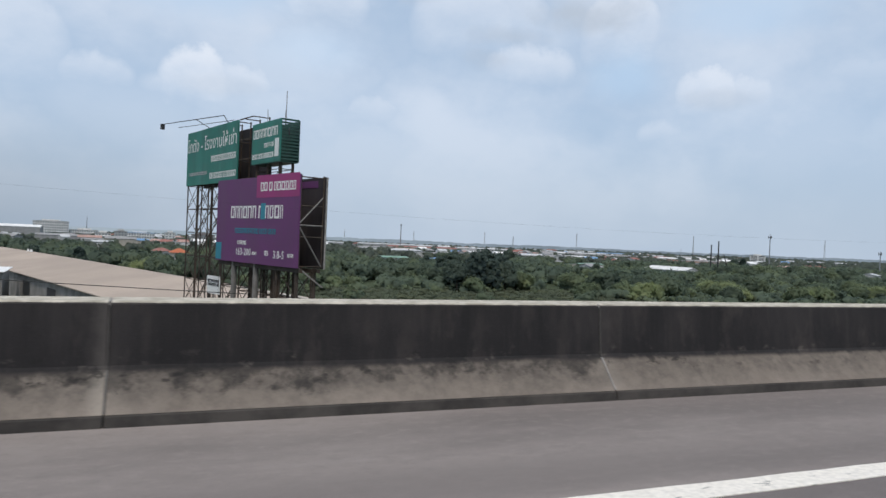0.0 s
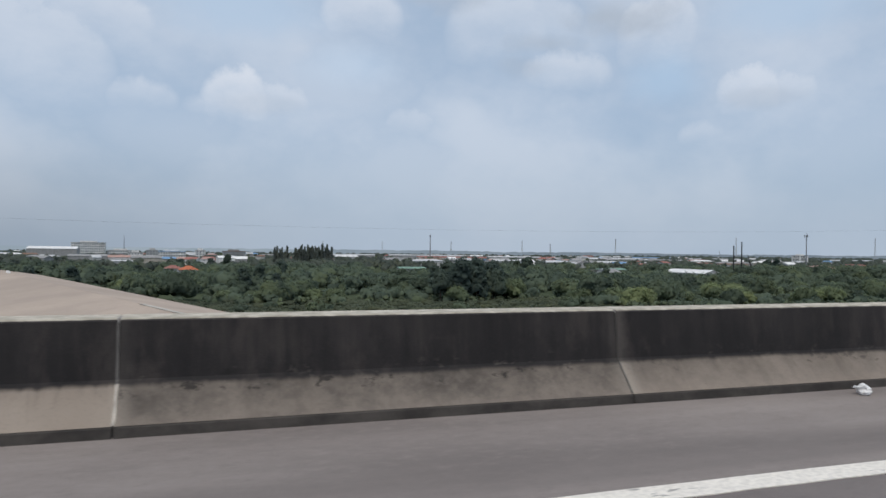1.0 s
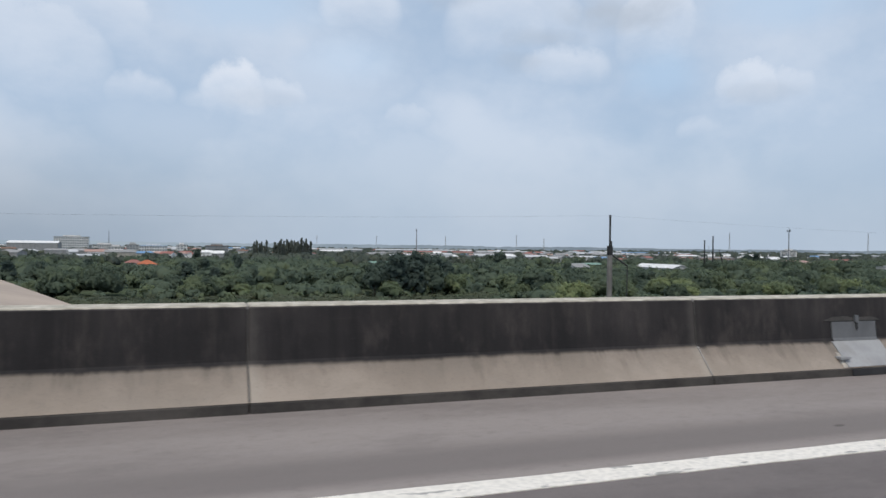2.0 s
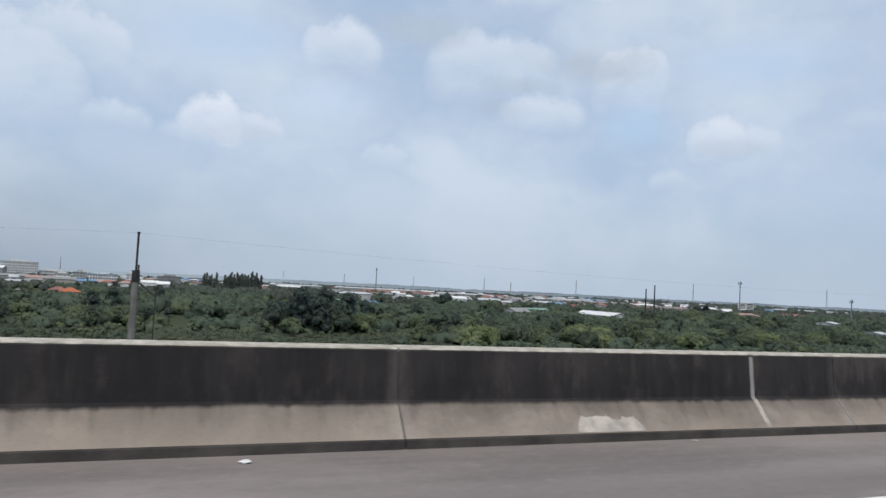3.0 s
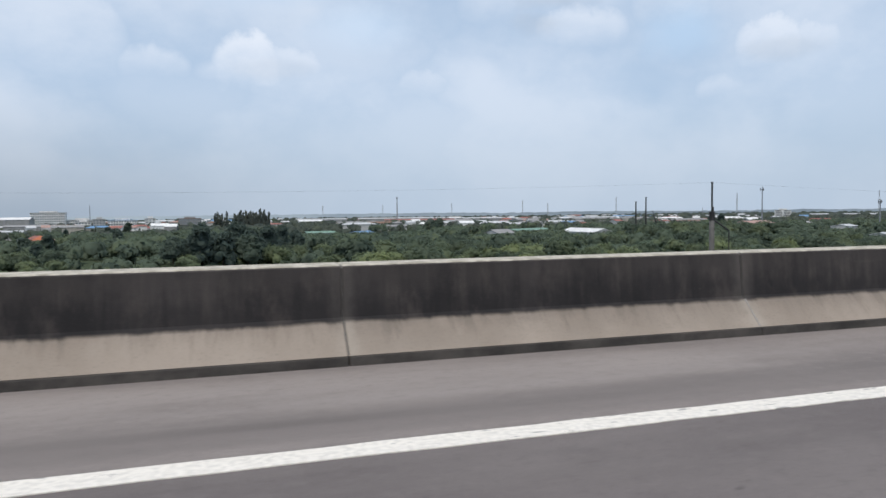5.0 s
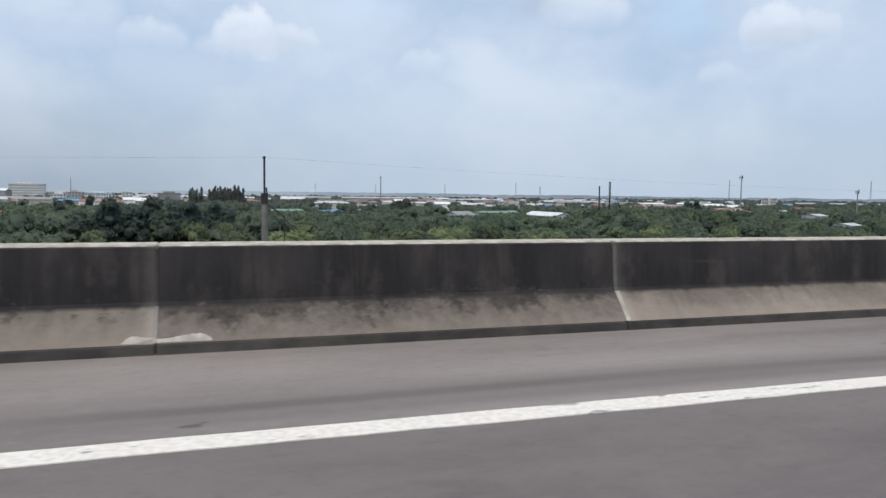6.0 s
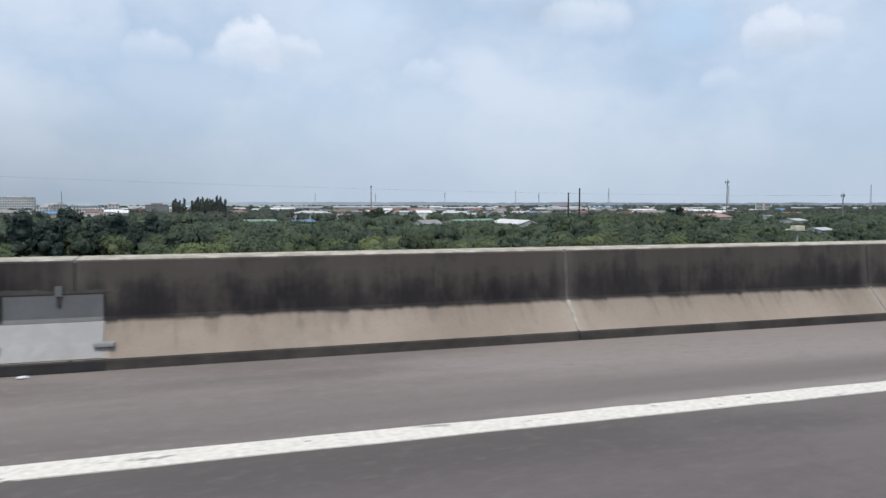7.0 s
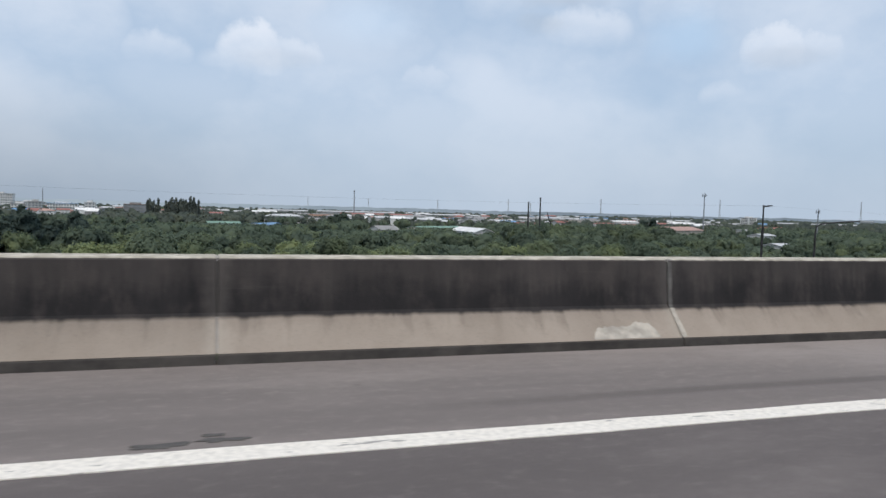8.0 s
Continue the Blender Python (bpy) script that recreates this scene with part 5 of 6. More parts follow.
# ---- utility poles and lines ----
def utility_pole(x, y, top, arm):
    e = thing("utility_pole", "tall concrete utility pole with a thin steel top", "utility pole", (x, y, GROUND), group="utility poles")
    h = top - GROUND
    sh = h - 1.75
    part("shaft", tubes(((0, 0, 0), (0, 0, sh), 0.21, 0.15) if x < 200 else ((0, 0, 0), (0, 0, sh), 0.1, 0.075), seg=8), M_POLE if x < 200 else M_DARKSTEEL, e)
    part("head", tubes(((0, 0, sh), (0, 0, h), 0.055), seg=6), M_DARKSTEEL, e)
    part("collar", tubes(((0, 0, sh - 0.5), (0, 0, sh + 0.03), 0.17 if x < 200 else 0.09), seg=8), M_DARKSTEEL, e)
    part("insulator", tubes(((0, 0, h - 0.06), (0, 0, h + 0.04), 0.07), ((0.1, 0, sh + 0.03), (0.1, 0, sh + 0.3), 0.04)), M_DARKSTEEL, e)
    if arm == "bracket":
        part("bracket", tubes(((0, 0, sh - 0.4), (0.9, -0.4, sh - 1.1), 0.045), ((0.9, -0.4, sh - 1.1), (0.9, -0.4, sh - 3.2), 0.03)), M_DARKSTEEL, e)
        part("stay", tubes(((-0.15, 0, sh - 3.6), (2.0, 0.2, sh - 3.7), 0.03), seg=6), M_DARKSTEEL, e)
    if arm == "lamp":
        part("lamp_arm", tubes(((0, 0, h - 0.05), (0.28, -0.35, h + 0.0), 0.05)), M_DARKSTEEL, e)
        part("lamp_head", boxes((0.2, -0.42, h - 0.04, 0.38, -0.3, h + 0.04)), M_DARKSTEEL, e)
    return e


POLES = [(-10.0, 35.0, 2.9), (68.4, 35.0, 2.95), (146.1, 35.1, 2.7), (231.8, 40.0, 1.9), (310.0, 42.0, 2.0)]
for i, (x, y, t) in enumerate(POLES):
    utility_pole(x, y, t, "bracket" if i < 3 else "lamp")


def wire(p, q, sag, r=0.002, k=14):
    p, q = Vector(p), Vector(q)
    bm = bmesh.new()
    path_tube(bm, [p.lerp(q, i / k) - Vector((0, 0, sag * 4 * (i / k) * (1 - i / k))) for i in range(k + 1)], r, 4)
    return bm


for (xa, ya, ta), (xb, yb, tb) in zip(POLES[:-1], POLES[1:]):
    tagged(part("overhead_wire", wire((xa, ya, ta), (xb, yb, tb), 0.7), M_WIRE), "thin overhead wire strung between the poles", "overhead wire", "overhead wires")
tagged(part("overhead_wire", wire((-60, 76, -0.4), (9.0, 51.6, -3.25), 0.5, 0.03), M_WIRE), "thick dark cable hanging before the warehouse", "overhead wire", "overhead wires")


def street_lamp(x, y, h, turn):
    e = thing("street_lamp", "tall street lamp with a curved arm on the lower road", "street lamp", (x, y, GROUND), turn)
    part("pole", tubes(((0, 0, 0), (0, 0, h - 0.5), 0.08, 0.06), seg=8), M_DARKSTEEL, e)
    bm = bmesh.new()
    path_tube(bm, [Vector(p) for p in ((0, 0, h - 0.5), (0.05, 0, h - 0.15), (0.3, 0, h), (1.2, 0, h + 0.12), (2.3, 0, h + 0.2))], 0.045, 6)
    part("arm", bm, M_DARKSTEEL, e)
    part("lamp_head", boxes((2.3, -0.14, h + 0.12, 3.0, 0.14, h + 0.24), bevel=0.03), M_GALV, e)
    return e


street_lamp(227.8, 31.5, 18.3, -25)
lamp = thing("floodlight", "cream flat floodlight head on a slim pole by the parapet", "floodlight", (187.95, 18.9, GROUND))
part("pole", tubes(((0, 0, 0), (0, 0, 17.63), 0.035, 0.03)), M_GALV, lamp)
part("lamp_head", boxes((-0.17, -0.12, 17.63, 0.2, 0.14, 17.80), bevel=0.02), M_CREAM, lamp)
part("arm", tubes(((-0.1, 0, 17.7), (-0.45, 0.05, 17.66), 0.02)), M_CREAM, lamp)


# ---- plants ----
def leaf_cloud(rng, centres, radii, count, size, squash=0.85, heart=None, tufts=0):
    """Leaves in tufts over the outside of rounded lobes, with soft normals that follow the crown."""
    centres, radii = np.asarray(centres, float), np.asarray(radii, float)
    flat = np.array((1, 1, squash))
    n = tufts or count
    area = radii ** 2 / (radii ** 2).sum()
    pick = rng.choice(len(centres), n * (3 if tufts else 1), p=area)
    d = rng.normal(size=(len(pick), 3))
    d /= np.linalg.norm(d, axis=1)[:, None]
    d[:, 2] = np.abs(d[:, 2]) * 0.65 + d[:, 2] * 0.35
    p = centres[pick] + d * (radii[pick] * (0.86 + 0.3 * rng.random(len(pick))))[:, None] * flat
    if tufts:
        # tufts buried in a neighbouring lobe are dropped
        gap = (np.linalg.norm((p[:, None] - centres[None]) / flat, axis=2) / radii[None]).min(axis=1)
        keep = np.argsort(gap < 0.8, kind="stable")[:n]
        p, d, pick = p[keep], d[keep], pick[keep]
        who = rng.integers(0, n, count)
        p = p[who] + rng.normal(size=(count, 3)) * (radii[pick][who] * 0.13)[:, None]
        d = d[who]
    away = d
    if heart is not None:
        away = p - np.asarray(heart, float)
        away /= np.linalg.norm(away, axis=1)[:, None] + 1e-6
    soft = d * 0.5 + away * 0.5 + np.array((0, 0, 0.5)) + rng.normal(size=(count, 3)) * 0.16
    soft /= np.linalg.norm(soft, axis=1)[:, None]
    nrm = soft + rng.normal(size=(count, 3)) * 0.45
    nrm /= np.linalg.norm(nrm, axis=1)[:, None]
    ref = rng.normal(size=(count, 3))
    u = np.cross(nrm, ref)
    u /= np.linalg.norm(u, axis=1)[:, None]
    v = np.cross(nrm, u)
    s = size * (0.6 + 0.8 * rng.random(count))[:, None]
    k = (0.45 + 0.5 * rng.random(count))[:, None]
    corners = np.stack((p - u * s, p - v * s * k, p + u * s, p + v * s * k), 1)
    return corners.reshape(-1, 3), np.repeat(soft, 4, axis=0)


def cube_ball(n):
    """A ball of quads, each side of a cube cut n times and blown up."""
    vs, qs, seen = [], [], {}
    def vert(p):
        key = tuple(np.round(p, 5))
        if key not in seen:
            seen[key] = len(vs)
            vs.append(np.array(p) / np.linalg.norm(p))
        return seen[key]
    g = np.linspace(-1, 1, n + 1)
    for axis in range(3):
        for side in (-1, 1):
            for i in range(n):
                for j in range(n):
                    q = []
                    for a, b in ((g[i], g[j]), (g[i + 1], g[j]), (g[i + 1], g[j + 1]), (g[i], g[j + 1])):
                        p = [0, 0, 0]
                        p[axis], p[(axis + 1) % 3], p[(axis + 2) % 3] = side, a, b
                        q.append(vert(p))
                    qs.append(q if side > 0 else q[::-1])
    return np.array(vs), np.array(qs)


BALLS = {n: cube_ball(n) for n in (2, 3)}


def clump_cores(rng, centres, radii, n, squash=0.85, fill=0.9, heart=None):
    """The dense inside of each clump, as an uneven rounded mass."""
    bv, bq = BALLS[n]
    vs, qs, ns = [], [], []
    for i, (c, r) in enumerate(zip(np.asarray(centres, float), radii)):
        k = fill * (0.84 + 0.3 * rng.random(len(bv)))[:, None]
        v = c + bv * k * r * np.array((1, 1, squash))
        m = bv * 0.5 + np.array((0, 0, 0.5)) + rng.normal(size=bv.shape) * 0.2
        if heart is not None:
            away = v - np.asarray(heart, float)
            m = m + 0.5 * away / (np.linalg.norm(away, axis=1)[:, None] + 1e-6)
        vs.append(v)
        ns.append(m / (np.linalg.norm(m, axis=1)[:, None] + 1e-6))
        qs.append(bq + i * len(bv))
    return np.concatenate(vs), np.concatenate(qs), np.concatenate(ns)


def leaf_mesh(name, corner_sets, material, cores=()):
    """Loose leaves over rounded cores, shaded softly."""
    v = [c for c, _ in corner_sets]
    m = [s for _, s in corner_sets]
    n = sum(len(c) for c in v)
    q = [np.arange(n).reshape(-1, 4)]
    for cv, cq, cn in cores:
        v.append(cv)
        m.append(cn)
        q.append(cq + n)
        n += len(cv)
    me = from_arrays(name, np.concatenate(v), np.concatenate(q), material, smooth_from=0)
    me.normals_split_custom_set_from_vertices(np.concatenate(m).tolist())
    return me


def trunk_mesh(rng, h, r, limbs, spread):
    bm = bmesh.new()
    base = Vector((0, 0, -0.3))
    bend = Vector((rng.uniform(-.4, .4), rng.uniform(-.4, .4), 0))
    mid = Vector((0, 0, h * 0.35)) + bend
    tip = Vector((0, 0, h * 0.8)) + bend * 1.4
    tube(bm, base, mid, r, r * 0.7, 8)
    tube(bm, mid, tip, r * 0.7, r * 0.2, 7)
    for k in range(limbs):
        a = k * 2.4 + rng.uniform(-.4, .4)
        f = 0.3 + 0.5 * k / limbs
        p = mid.lerp(tip, f * 0.9)
        q = p + Vector((math.cos(a), math.sin(a), 0.75)) * spread * rng.uniform(.6, 1.0)
        tube(bm, p, q, r * 0.35, r * 0.1, 5)
    return mesh_of("trunk", bm)


def tree_kind(seed, h, spread, lobes, leaves, size, material, form="dome"):
    """Trunk and crown meshes of one kind of tree, base at the origin: wide rounded lobes clothed in tufts of leaves."""
    rng = np.random.default_rng(seed)
    squash = 0.85
    if form == "spire":
        # a slim plume, uneven in width, with a blunt nodding tip
        squash = 1.5
        cs, rs = [], []
        lean = rng.uniform(-0.03, 0.03, 2)
        for k in range(lobes):
            f = (k + 0.5) / lobes
            r = spread * rng.uniform(0.26, 0.46) * (0.75 + 0.5 * math.sin(math.pi * min(1.0, f * 1.05)))
            cs.append((rng.uniform(-.2, .2) * spread + lean[0] * f * h, rng.uniform(-.2, .2) * spread + lean[1] * f * h, min(h * (0.04 + 0.94 * f), h - r * 1.1)))
            rs.append(r)
    else:
        top = {"dome": (0.5, 0.28, 0.72), "tall": (0.6, 0.25, 0.86), "bush": (0.36, 0.16, 0.58)}[form]
        core = min(spread * 0.62, h * (0.94 - top[0]) / squash)
        cs, rs = [(0, 0, h * top[0])], [core]
        for k in range(lobes):
            a = k * 2.4 + rng.uniform(-.5, .5)
            r = spread * rng.uniform(0.3, 0.5)
            z = h * rng.uniform(top[1], top[2])
            z = min(z, h - r * squash)
            lim = max(0.25, 1 - max(0.0, (z / h - 0.45) / 0.6)) * (spread - r * 0.8)
            q = lim * rng.uniform(0.55, 0.98)
            cs.append((math.cos(a) * q, math.sin(a) * q, z))
            rs.append(r)
    heart = (0, 0, h * 0.3)
    crown = leaf_mesh("crown", [leaf_cloud(rng, cs, rs, leaves, size, squash, heart if form != "spire" else None, leaves // 9)], material,
                      [clump_cores(rng, cs, rs, 3, squash, 0.86, heart)])
    return trunk_mesh(rng, h * 0.9, max(0.12, h * 0.018), 6, spread * 0.6), crown


KINDS = {
    "broad": [tree_kind(s, h, sp, c, n, 0.36, M_LEAF) for s, h, sp, c, n in ((1, 8.6, 5.4, 9, 1700), (2, 7.2, 4.6, 8, 1500), (3, 9.8, 5.6, 11, 1900), (4, 7.8, 6.0, 11, 1900), (5, 6.6, 5.0, 9, 1600))],
    "dark": [tree_kind(s, h, sp, c, n, 0.38, M_LEAFDARK, "tall") for s, h, sp, c, n in ((11, 14.5, 5.2, 16, 2300), (12, 12.5, 4.6, 14, 2000), (13, 16.0, 5.0, 17, 2400))],
    "pale": [tree_kind(s, h, sp, c, n, 0.3, M_LEAFPALE) for s, h, sp, c, n in ((21, 6.4, 4.4, 8, 1500), (22, 5.6, 4.8, 9, 1500))],
    "bush": [tree_kind(s, h, sp, c, n, 0.28, M_LEAF, "bush") for s, h, sp, c, n in ((31, 4.5, 3.4, 7, 800), (32, 3.6, 3.8, 8, 800), (33, 5.2, 3.2, 7, 800))],
    "spire": [tree_kind(s, h, sp, c, n, 0.55, M_POPLAR, "spire") for s, h, sp, c, n in ((41, 24.0, 3.7, 17, 1400), (42, 21.0, 3.3, 16, 1300), (43, 26.0, 3.9, 18, 1500), (44, 23.0, 3.5, 17, 1400))],
}
TREE_WORDS = {
    "broad": ("tree", "bushy green broadleaf tree in the scrubland", "tree", "broadleaf trees"),
    "dark": ("tree", "tall dense dark green tree", "tree", "dark tall trees"),
    "pale": ("tree", "pale yellow-green young tree", "tree", "pale trees"),
    "bush": ("bush", "low rounded green bush in the scrub", "bush", "bushes"),
    "spire": ("casuarina_tree", "slender dark plume-like tree in a distant row", "tree", "row of slender trees"),
}
MASTERS = {}


def plant(kind, i, x, y, scale, turn, z=GROUND):
    key = (kind, i % len(KINDS[kind]))
    m = pose(x, y, z, 0, 0, turn) @ Matrix.Diagonal((scale, scale, scale * (0.92 + 0.16 * ((x * 7.3) % 1)), 1))
    if key not in MASTERS:
        name, label, cat, grp = TREE_WORDS[kind]
        t = thing(name, label, cat, group=grp)
        tm, cm = KINDS[kind][key[1]]
        part("trunk", tm, M_BARK, t)
        part("crown", cm, None, t)
        t.matrix_world = m
        MASTERS[key] = t
        return t
    ob = MASTERS[key]
    c = copy_thing(ob, Matrix.Identity(4))
    c.matrix_basis = m
    return c


# roofs that show over the trees: x, y, half width of the gap, height of what shows
SIGHTS = ((236, 603, 34, 2.0), (200, 610, 20, 2.6), (366, 549, 36, 3.2), (578, 524, 30, 3.0), (505, 330, 9, 1.6), (592, 440, 14, 3.0), (50, 900, 14, 3.0), (28, 820, 10, 3.0), (-34, 860, 10, 3.0), (-60, 1110, 30, 6.0), (348, 411, 20, 5.0), (297, 440, 14, 4.0), (13.5, 486, 12, 4.2), (-8, 540, 11, 3.4),
          (474, 1275, 70, 4.0), (668, 1420, 60, 4.0), (870, 1345, 60, 4.0), (-150, 1392, 60, 3.0), (-22, 1166, 24, 3.0), (72, 1212, 20, 3.0), (1196, 1148, 22, 5.0), (716, 669, 3, 4.0), (-130, 1005, 14, 2.0), (-200, 1260, 40, 6.0))


def head_room(x, y):
    """How high a plant may grow here without hiding the roofs behind it from the road."""
    room = 40.0
    for xr, yr, w, h in SIGHTS:
        if 0 < yr - y and abs(x - xr + (xr - 110) * (yr - y) / yr) < w * (0.6 + 0.4 * y / yr) + 70 * (yr - y) / yr:
            room = min(room, (1.1 - GROUND) * (1 - y / yr) + h * y / yr)
    return room


rnd = random.Random(77)
# the tall dark clump
for i, (x, y, s) in enumerate(((104, 240, 1.0), (108, 249, .95), (112, 241, 1.06), (116, 252, 1.0), (119, 243, 1.08), (123, 255, 1.02), (127, 246, 1.05), (131, 258, 1.0), (135, 268, .98), (129, 270, 1.0),
                               (122, 300, 1.0), (128, 302, .95), (133, 306, 1.0), (138, 297, .95), (143, 304, .9), (115, 272, .9), (140, 280, .85), (148, 290, .8))):
    plant("dark", i, x, y, s * 0.95, rnd.uniform(0, 360))
# scattered dark trees
for i, (x, y, s) in enumerate(((-60, 330, .75), (-48, 345, .8), (-30, 340, .7), (-20, 352, .8), (41, 330, .85), (48, 337, .75), (52, 300, .65), (190, 330, .7), (240, 350, .7), (260, 300, .6), (285, 551, 1.05), (291, 556, .95), (281, 558, .9),
                               (345, 360, .6), (360, 352, .65), (210, 400, .7), (60, 400, .8), (66, 410, .75), (160, 420, .8), (430, 400, .7), (-80, 420, .9), (-95, 430, .9), (-10, 420, .8), (6, 600, .55), (14, 606, .55), (30, 640, .9), (44, 650, .9))):
    plant("dark", i, x, y, s, rnd.uniform(0, 360))
# rounded tree by the far houses
for i, (x, y) in enumerate(((592, 600), (598, 604), (604, 600), (600, 610))):
    plant("dark", i, x, y, 1.0, rnd.uniform(0, 360))
# pale flowering trees
for i, (x, y, s) in enumerate(((108.4, 236, 1.1), (-5, 305, 1.1), (60, 250, .9), (150, 225, 1.0), (158, 230, 1.1), (166, 226, .9), (205, 240, 1.0), (228, 250, 1.1), (250, 235, 1.0), (176, 240, .9), (30, 255, .8), (270, 260, 1.0), (310, 280, 1.0), (190, 215, .8), (214, 212, .9))):
    plant("pale", i, x, y, s, rnd.uniform(0, 360))


def clear_ground(x, y):
    """The meadow, the yard by the long roof and the strip before the tall clump stay free of trees."""
    return ((x < 150 and y < 242 + max(0, 40 - x) * 0.4) or (100 < x < 140 and 228 < y < 240)
            or (x < 30 and y > 290 and x < -18 + (y - 318) * -0.36))


# mixed wood in front
count = 0
while count < 215:
    y = 206 + 110 * rnd.random()
    x = rnd.uniform(-60, 300 + y * 1.0)
    if clear_ground(x, y):
        continue
    size = rnd.choice((0.6, 0.7, 0.8, 0.9, 1.0, 1.1, 1.2)) * rnd.uniform(0.93, 1.07) * (1.0 if y < 275 else 0.85)
    plant("broad" if rnd.random() < 0.8 else "pale", count, x, y, max(0.4, min(size, head_room(x, y) / 9.0)), rnd.uniform(0, 360))
    count += 1
# light young growth in the front row
for i in range(22):
    plant("pale", i, rnd.uniform(150, 345), rnd.uniform(204, 236), rnd.uniform(0.8, 1.25), rnd.uniform(0, 360))
# trees before the end of the white hall
for i, (x, y, s) in enumerate(((344, 377, .85), (350, 374, .95), (357, 380, 1.05), (339, 371, .7))):
    plant("broad", i + 2, x, y, s, rnd.uniform(0, 360))
# the higher wood beside the white roof
for i in range(52):
    x, y = rnd.uniform(352, 450), rnd.uniform(338, 398)
    edge = min(1.0, (x - 340) / 40, (480 - x) / 50)
    plant("broad", i, x, y, rnd.uniform(1.0, 1.25) + 0.25 * edge, rnd.uniform(0, 360))
for i in range(45):
    x, y = rnd.uniform(30, 480), rnd.uniform(190, 250)
    if x < 40 + (y - 100) * 0.05 and y < 150:
        continue
    plant("bush", i, x, y, rnd.uniform(0.6, 1.1), rnd.uniform(0, 360))
# the row of slender trees far off
for i, f in enumerate((0.0, .03, .06, .10, .13, .19, .23, .38, .41, .44, .47, .50, .53, .56, .59, .63, .66, .69, .72, .76, .79, .82, .86, .89, .92, .96, 1.0)):
    plant("spire", i, 112 + 62 * f, 945 - 75 * f + rnd.uniform(-4, 4), rnd.uniform(.86, 1.02) * (0.88 if i < 7 else 1.0), rnd.uniform(0, 360))


def woodland(name, label, spots, material, quads, size, seed, k=4, flat=0.85):
    """Many plants too far off to count, as one mesh of leaves."""
    rng = np.random.default_rng(seed)
    sets, cores = [], []
    for x, y, h, r in spots:
        a = rng.uniform(0, math.tau) + np.arange(k) * 2.4
        q = np.sqrt(rng.random(k)) * r * 0.6
        rr = r * rng.uniform(0.5, 0.74, k)
        zz = np.minimum(h * (0.3 + 0.5 * rng.random(k)), h - rr * flat * 0.9)
        cs = np.stack((x + np.cos(a) * q, y + np.sin(a) * q, GROUND + np.maximum(zz, 0.1)), 1)
        heart = (x, y, GROUND + h * 0.1)
        if quads:
            sets.append(leaf_cloud(rng, cs, rr, quads, size, flat, heart, max(4, quads // 6)))
        cores.append(clump_cores(rng, cs, rr, 2, flat, 0.9 if quads else 0.97, heart))
    return tagged(part(name, leaf_mesh(name, sets, material, cores), None), label, "woodland", kind="stuff")


def scatter(n, xa, xb, ya, yb, ha, hb, seed, skip=None, wide=(0.42, 0.6), capped=False):
    """Plants strewn over a widening field: x, y, height, radius."""
    g = np.random.default_rng(seed)
    out = []
    while len(out) < n:
        y = g.uniform(ya, yb)
        f = (y - ya) / (yb - ya)
        x = g.uniform(xa[0] + (xa[1] - xa[0]) * f, xb[0] + (xb[1] - xb[0]) * f)
        if skip and skip(x, y):
            continue
        h = g.uniform(ha, hb)
        r = h * g.uniform(*wide)
        if capped:
            h = max(1.5, min(h, head_room(x, y) * 0.97))
        out.append((x, y, h, r))
    return out


def not_meadow(x, y):
    return (x < 150 and y < 238 + max(0, 40 - x) * 0.4) or (x < 20 and -60 + (330 - y) * 0.35 - 25 < x < -52 + (318 - y) * 0.36 + 26)


woodland("scrub_thicket", "dense green scrub and small trees", scatter(1500, (-60, -150), (680, 1000), 185, 420, 2.2, 4.6, 3, not_meadow, (0.65, 1.0), True), M_LEAF, 85, 0.42, 1, 3)
woodland("tree_thicket", "mixed green trees standing close together", scatter(950, (-90, -170), (620, 1000), 295, 620, 5.5, 9.5, 13, lambda x, y: not_meadow(x, y) or (y < 330 and clear_ground(x, y)), (0.5, 0.7), True), M_LEAF, 200, 0.58, 14, 4)
woodland("tall_scrub", "low tangled scrub beyond the road", scatter(700, (20, 40), (420, 560), 150, 245, 1.6, 3.4, 5, lambda x, y: x < 150 and y < 232), M_LEAF, 55, 0.34, 2, 3)
woodland("meadow_scrub", "rough olive-green meadow of grass and reeds", scatter(1050, (2, -25), (165, 190), 172, 252, 0.8, 1.5, 6, lambda x, y: x < 12 + (110 - y) * 0.36 + 22, (1.6, 2.6)), M_SCRUB, 60, 0.3, 4, 2, 0.3)
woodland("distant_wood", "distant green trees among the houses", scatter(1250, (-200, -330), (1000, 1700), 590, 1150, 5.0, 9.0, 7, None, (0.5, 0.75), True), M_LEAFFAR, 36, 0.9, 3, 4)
woodland("far_tree_belt", "belt of trees among far roofs, leaves tinted for haze", scatter(1900, (-420, -700), (1500, 3600), 1100, 3000, 5.0, 9.0, 8, None, (0.6, 1.0)) + scatter(900, (700, 1600), (1900, 3600), 900, 2600, 8.0, 13.0, 18, None, (0.6, 1.0), True), M_LEAFFAR, 0, 2.0, 5, 2)


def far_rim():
    """The tree line of the horizon with its haze painted on, a plain ring round the whole place."""
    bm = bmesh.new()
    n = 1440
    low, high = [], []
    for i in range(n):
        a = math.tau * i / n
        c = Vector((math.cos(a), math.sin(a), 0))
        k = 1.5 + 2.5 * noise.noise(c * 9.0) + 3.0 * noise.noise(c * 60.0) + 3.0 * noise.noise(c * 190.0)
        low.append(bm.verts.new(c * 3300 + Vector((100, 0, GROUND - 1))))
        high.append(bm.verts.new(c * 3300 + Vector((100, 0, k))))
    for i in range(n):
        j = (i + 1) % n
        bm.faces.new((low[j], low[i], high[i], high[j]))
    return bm


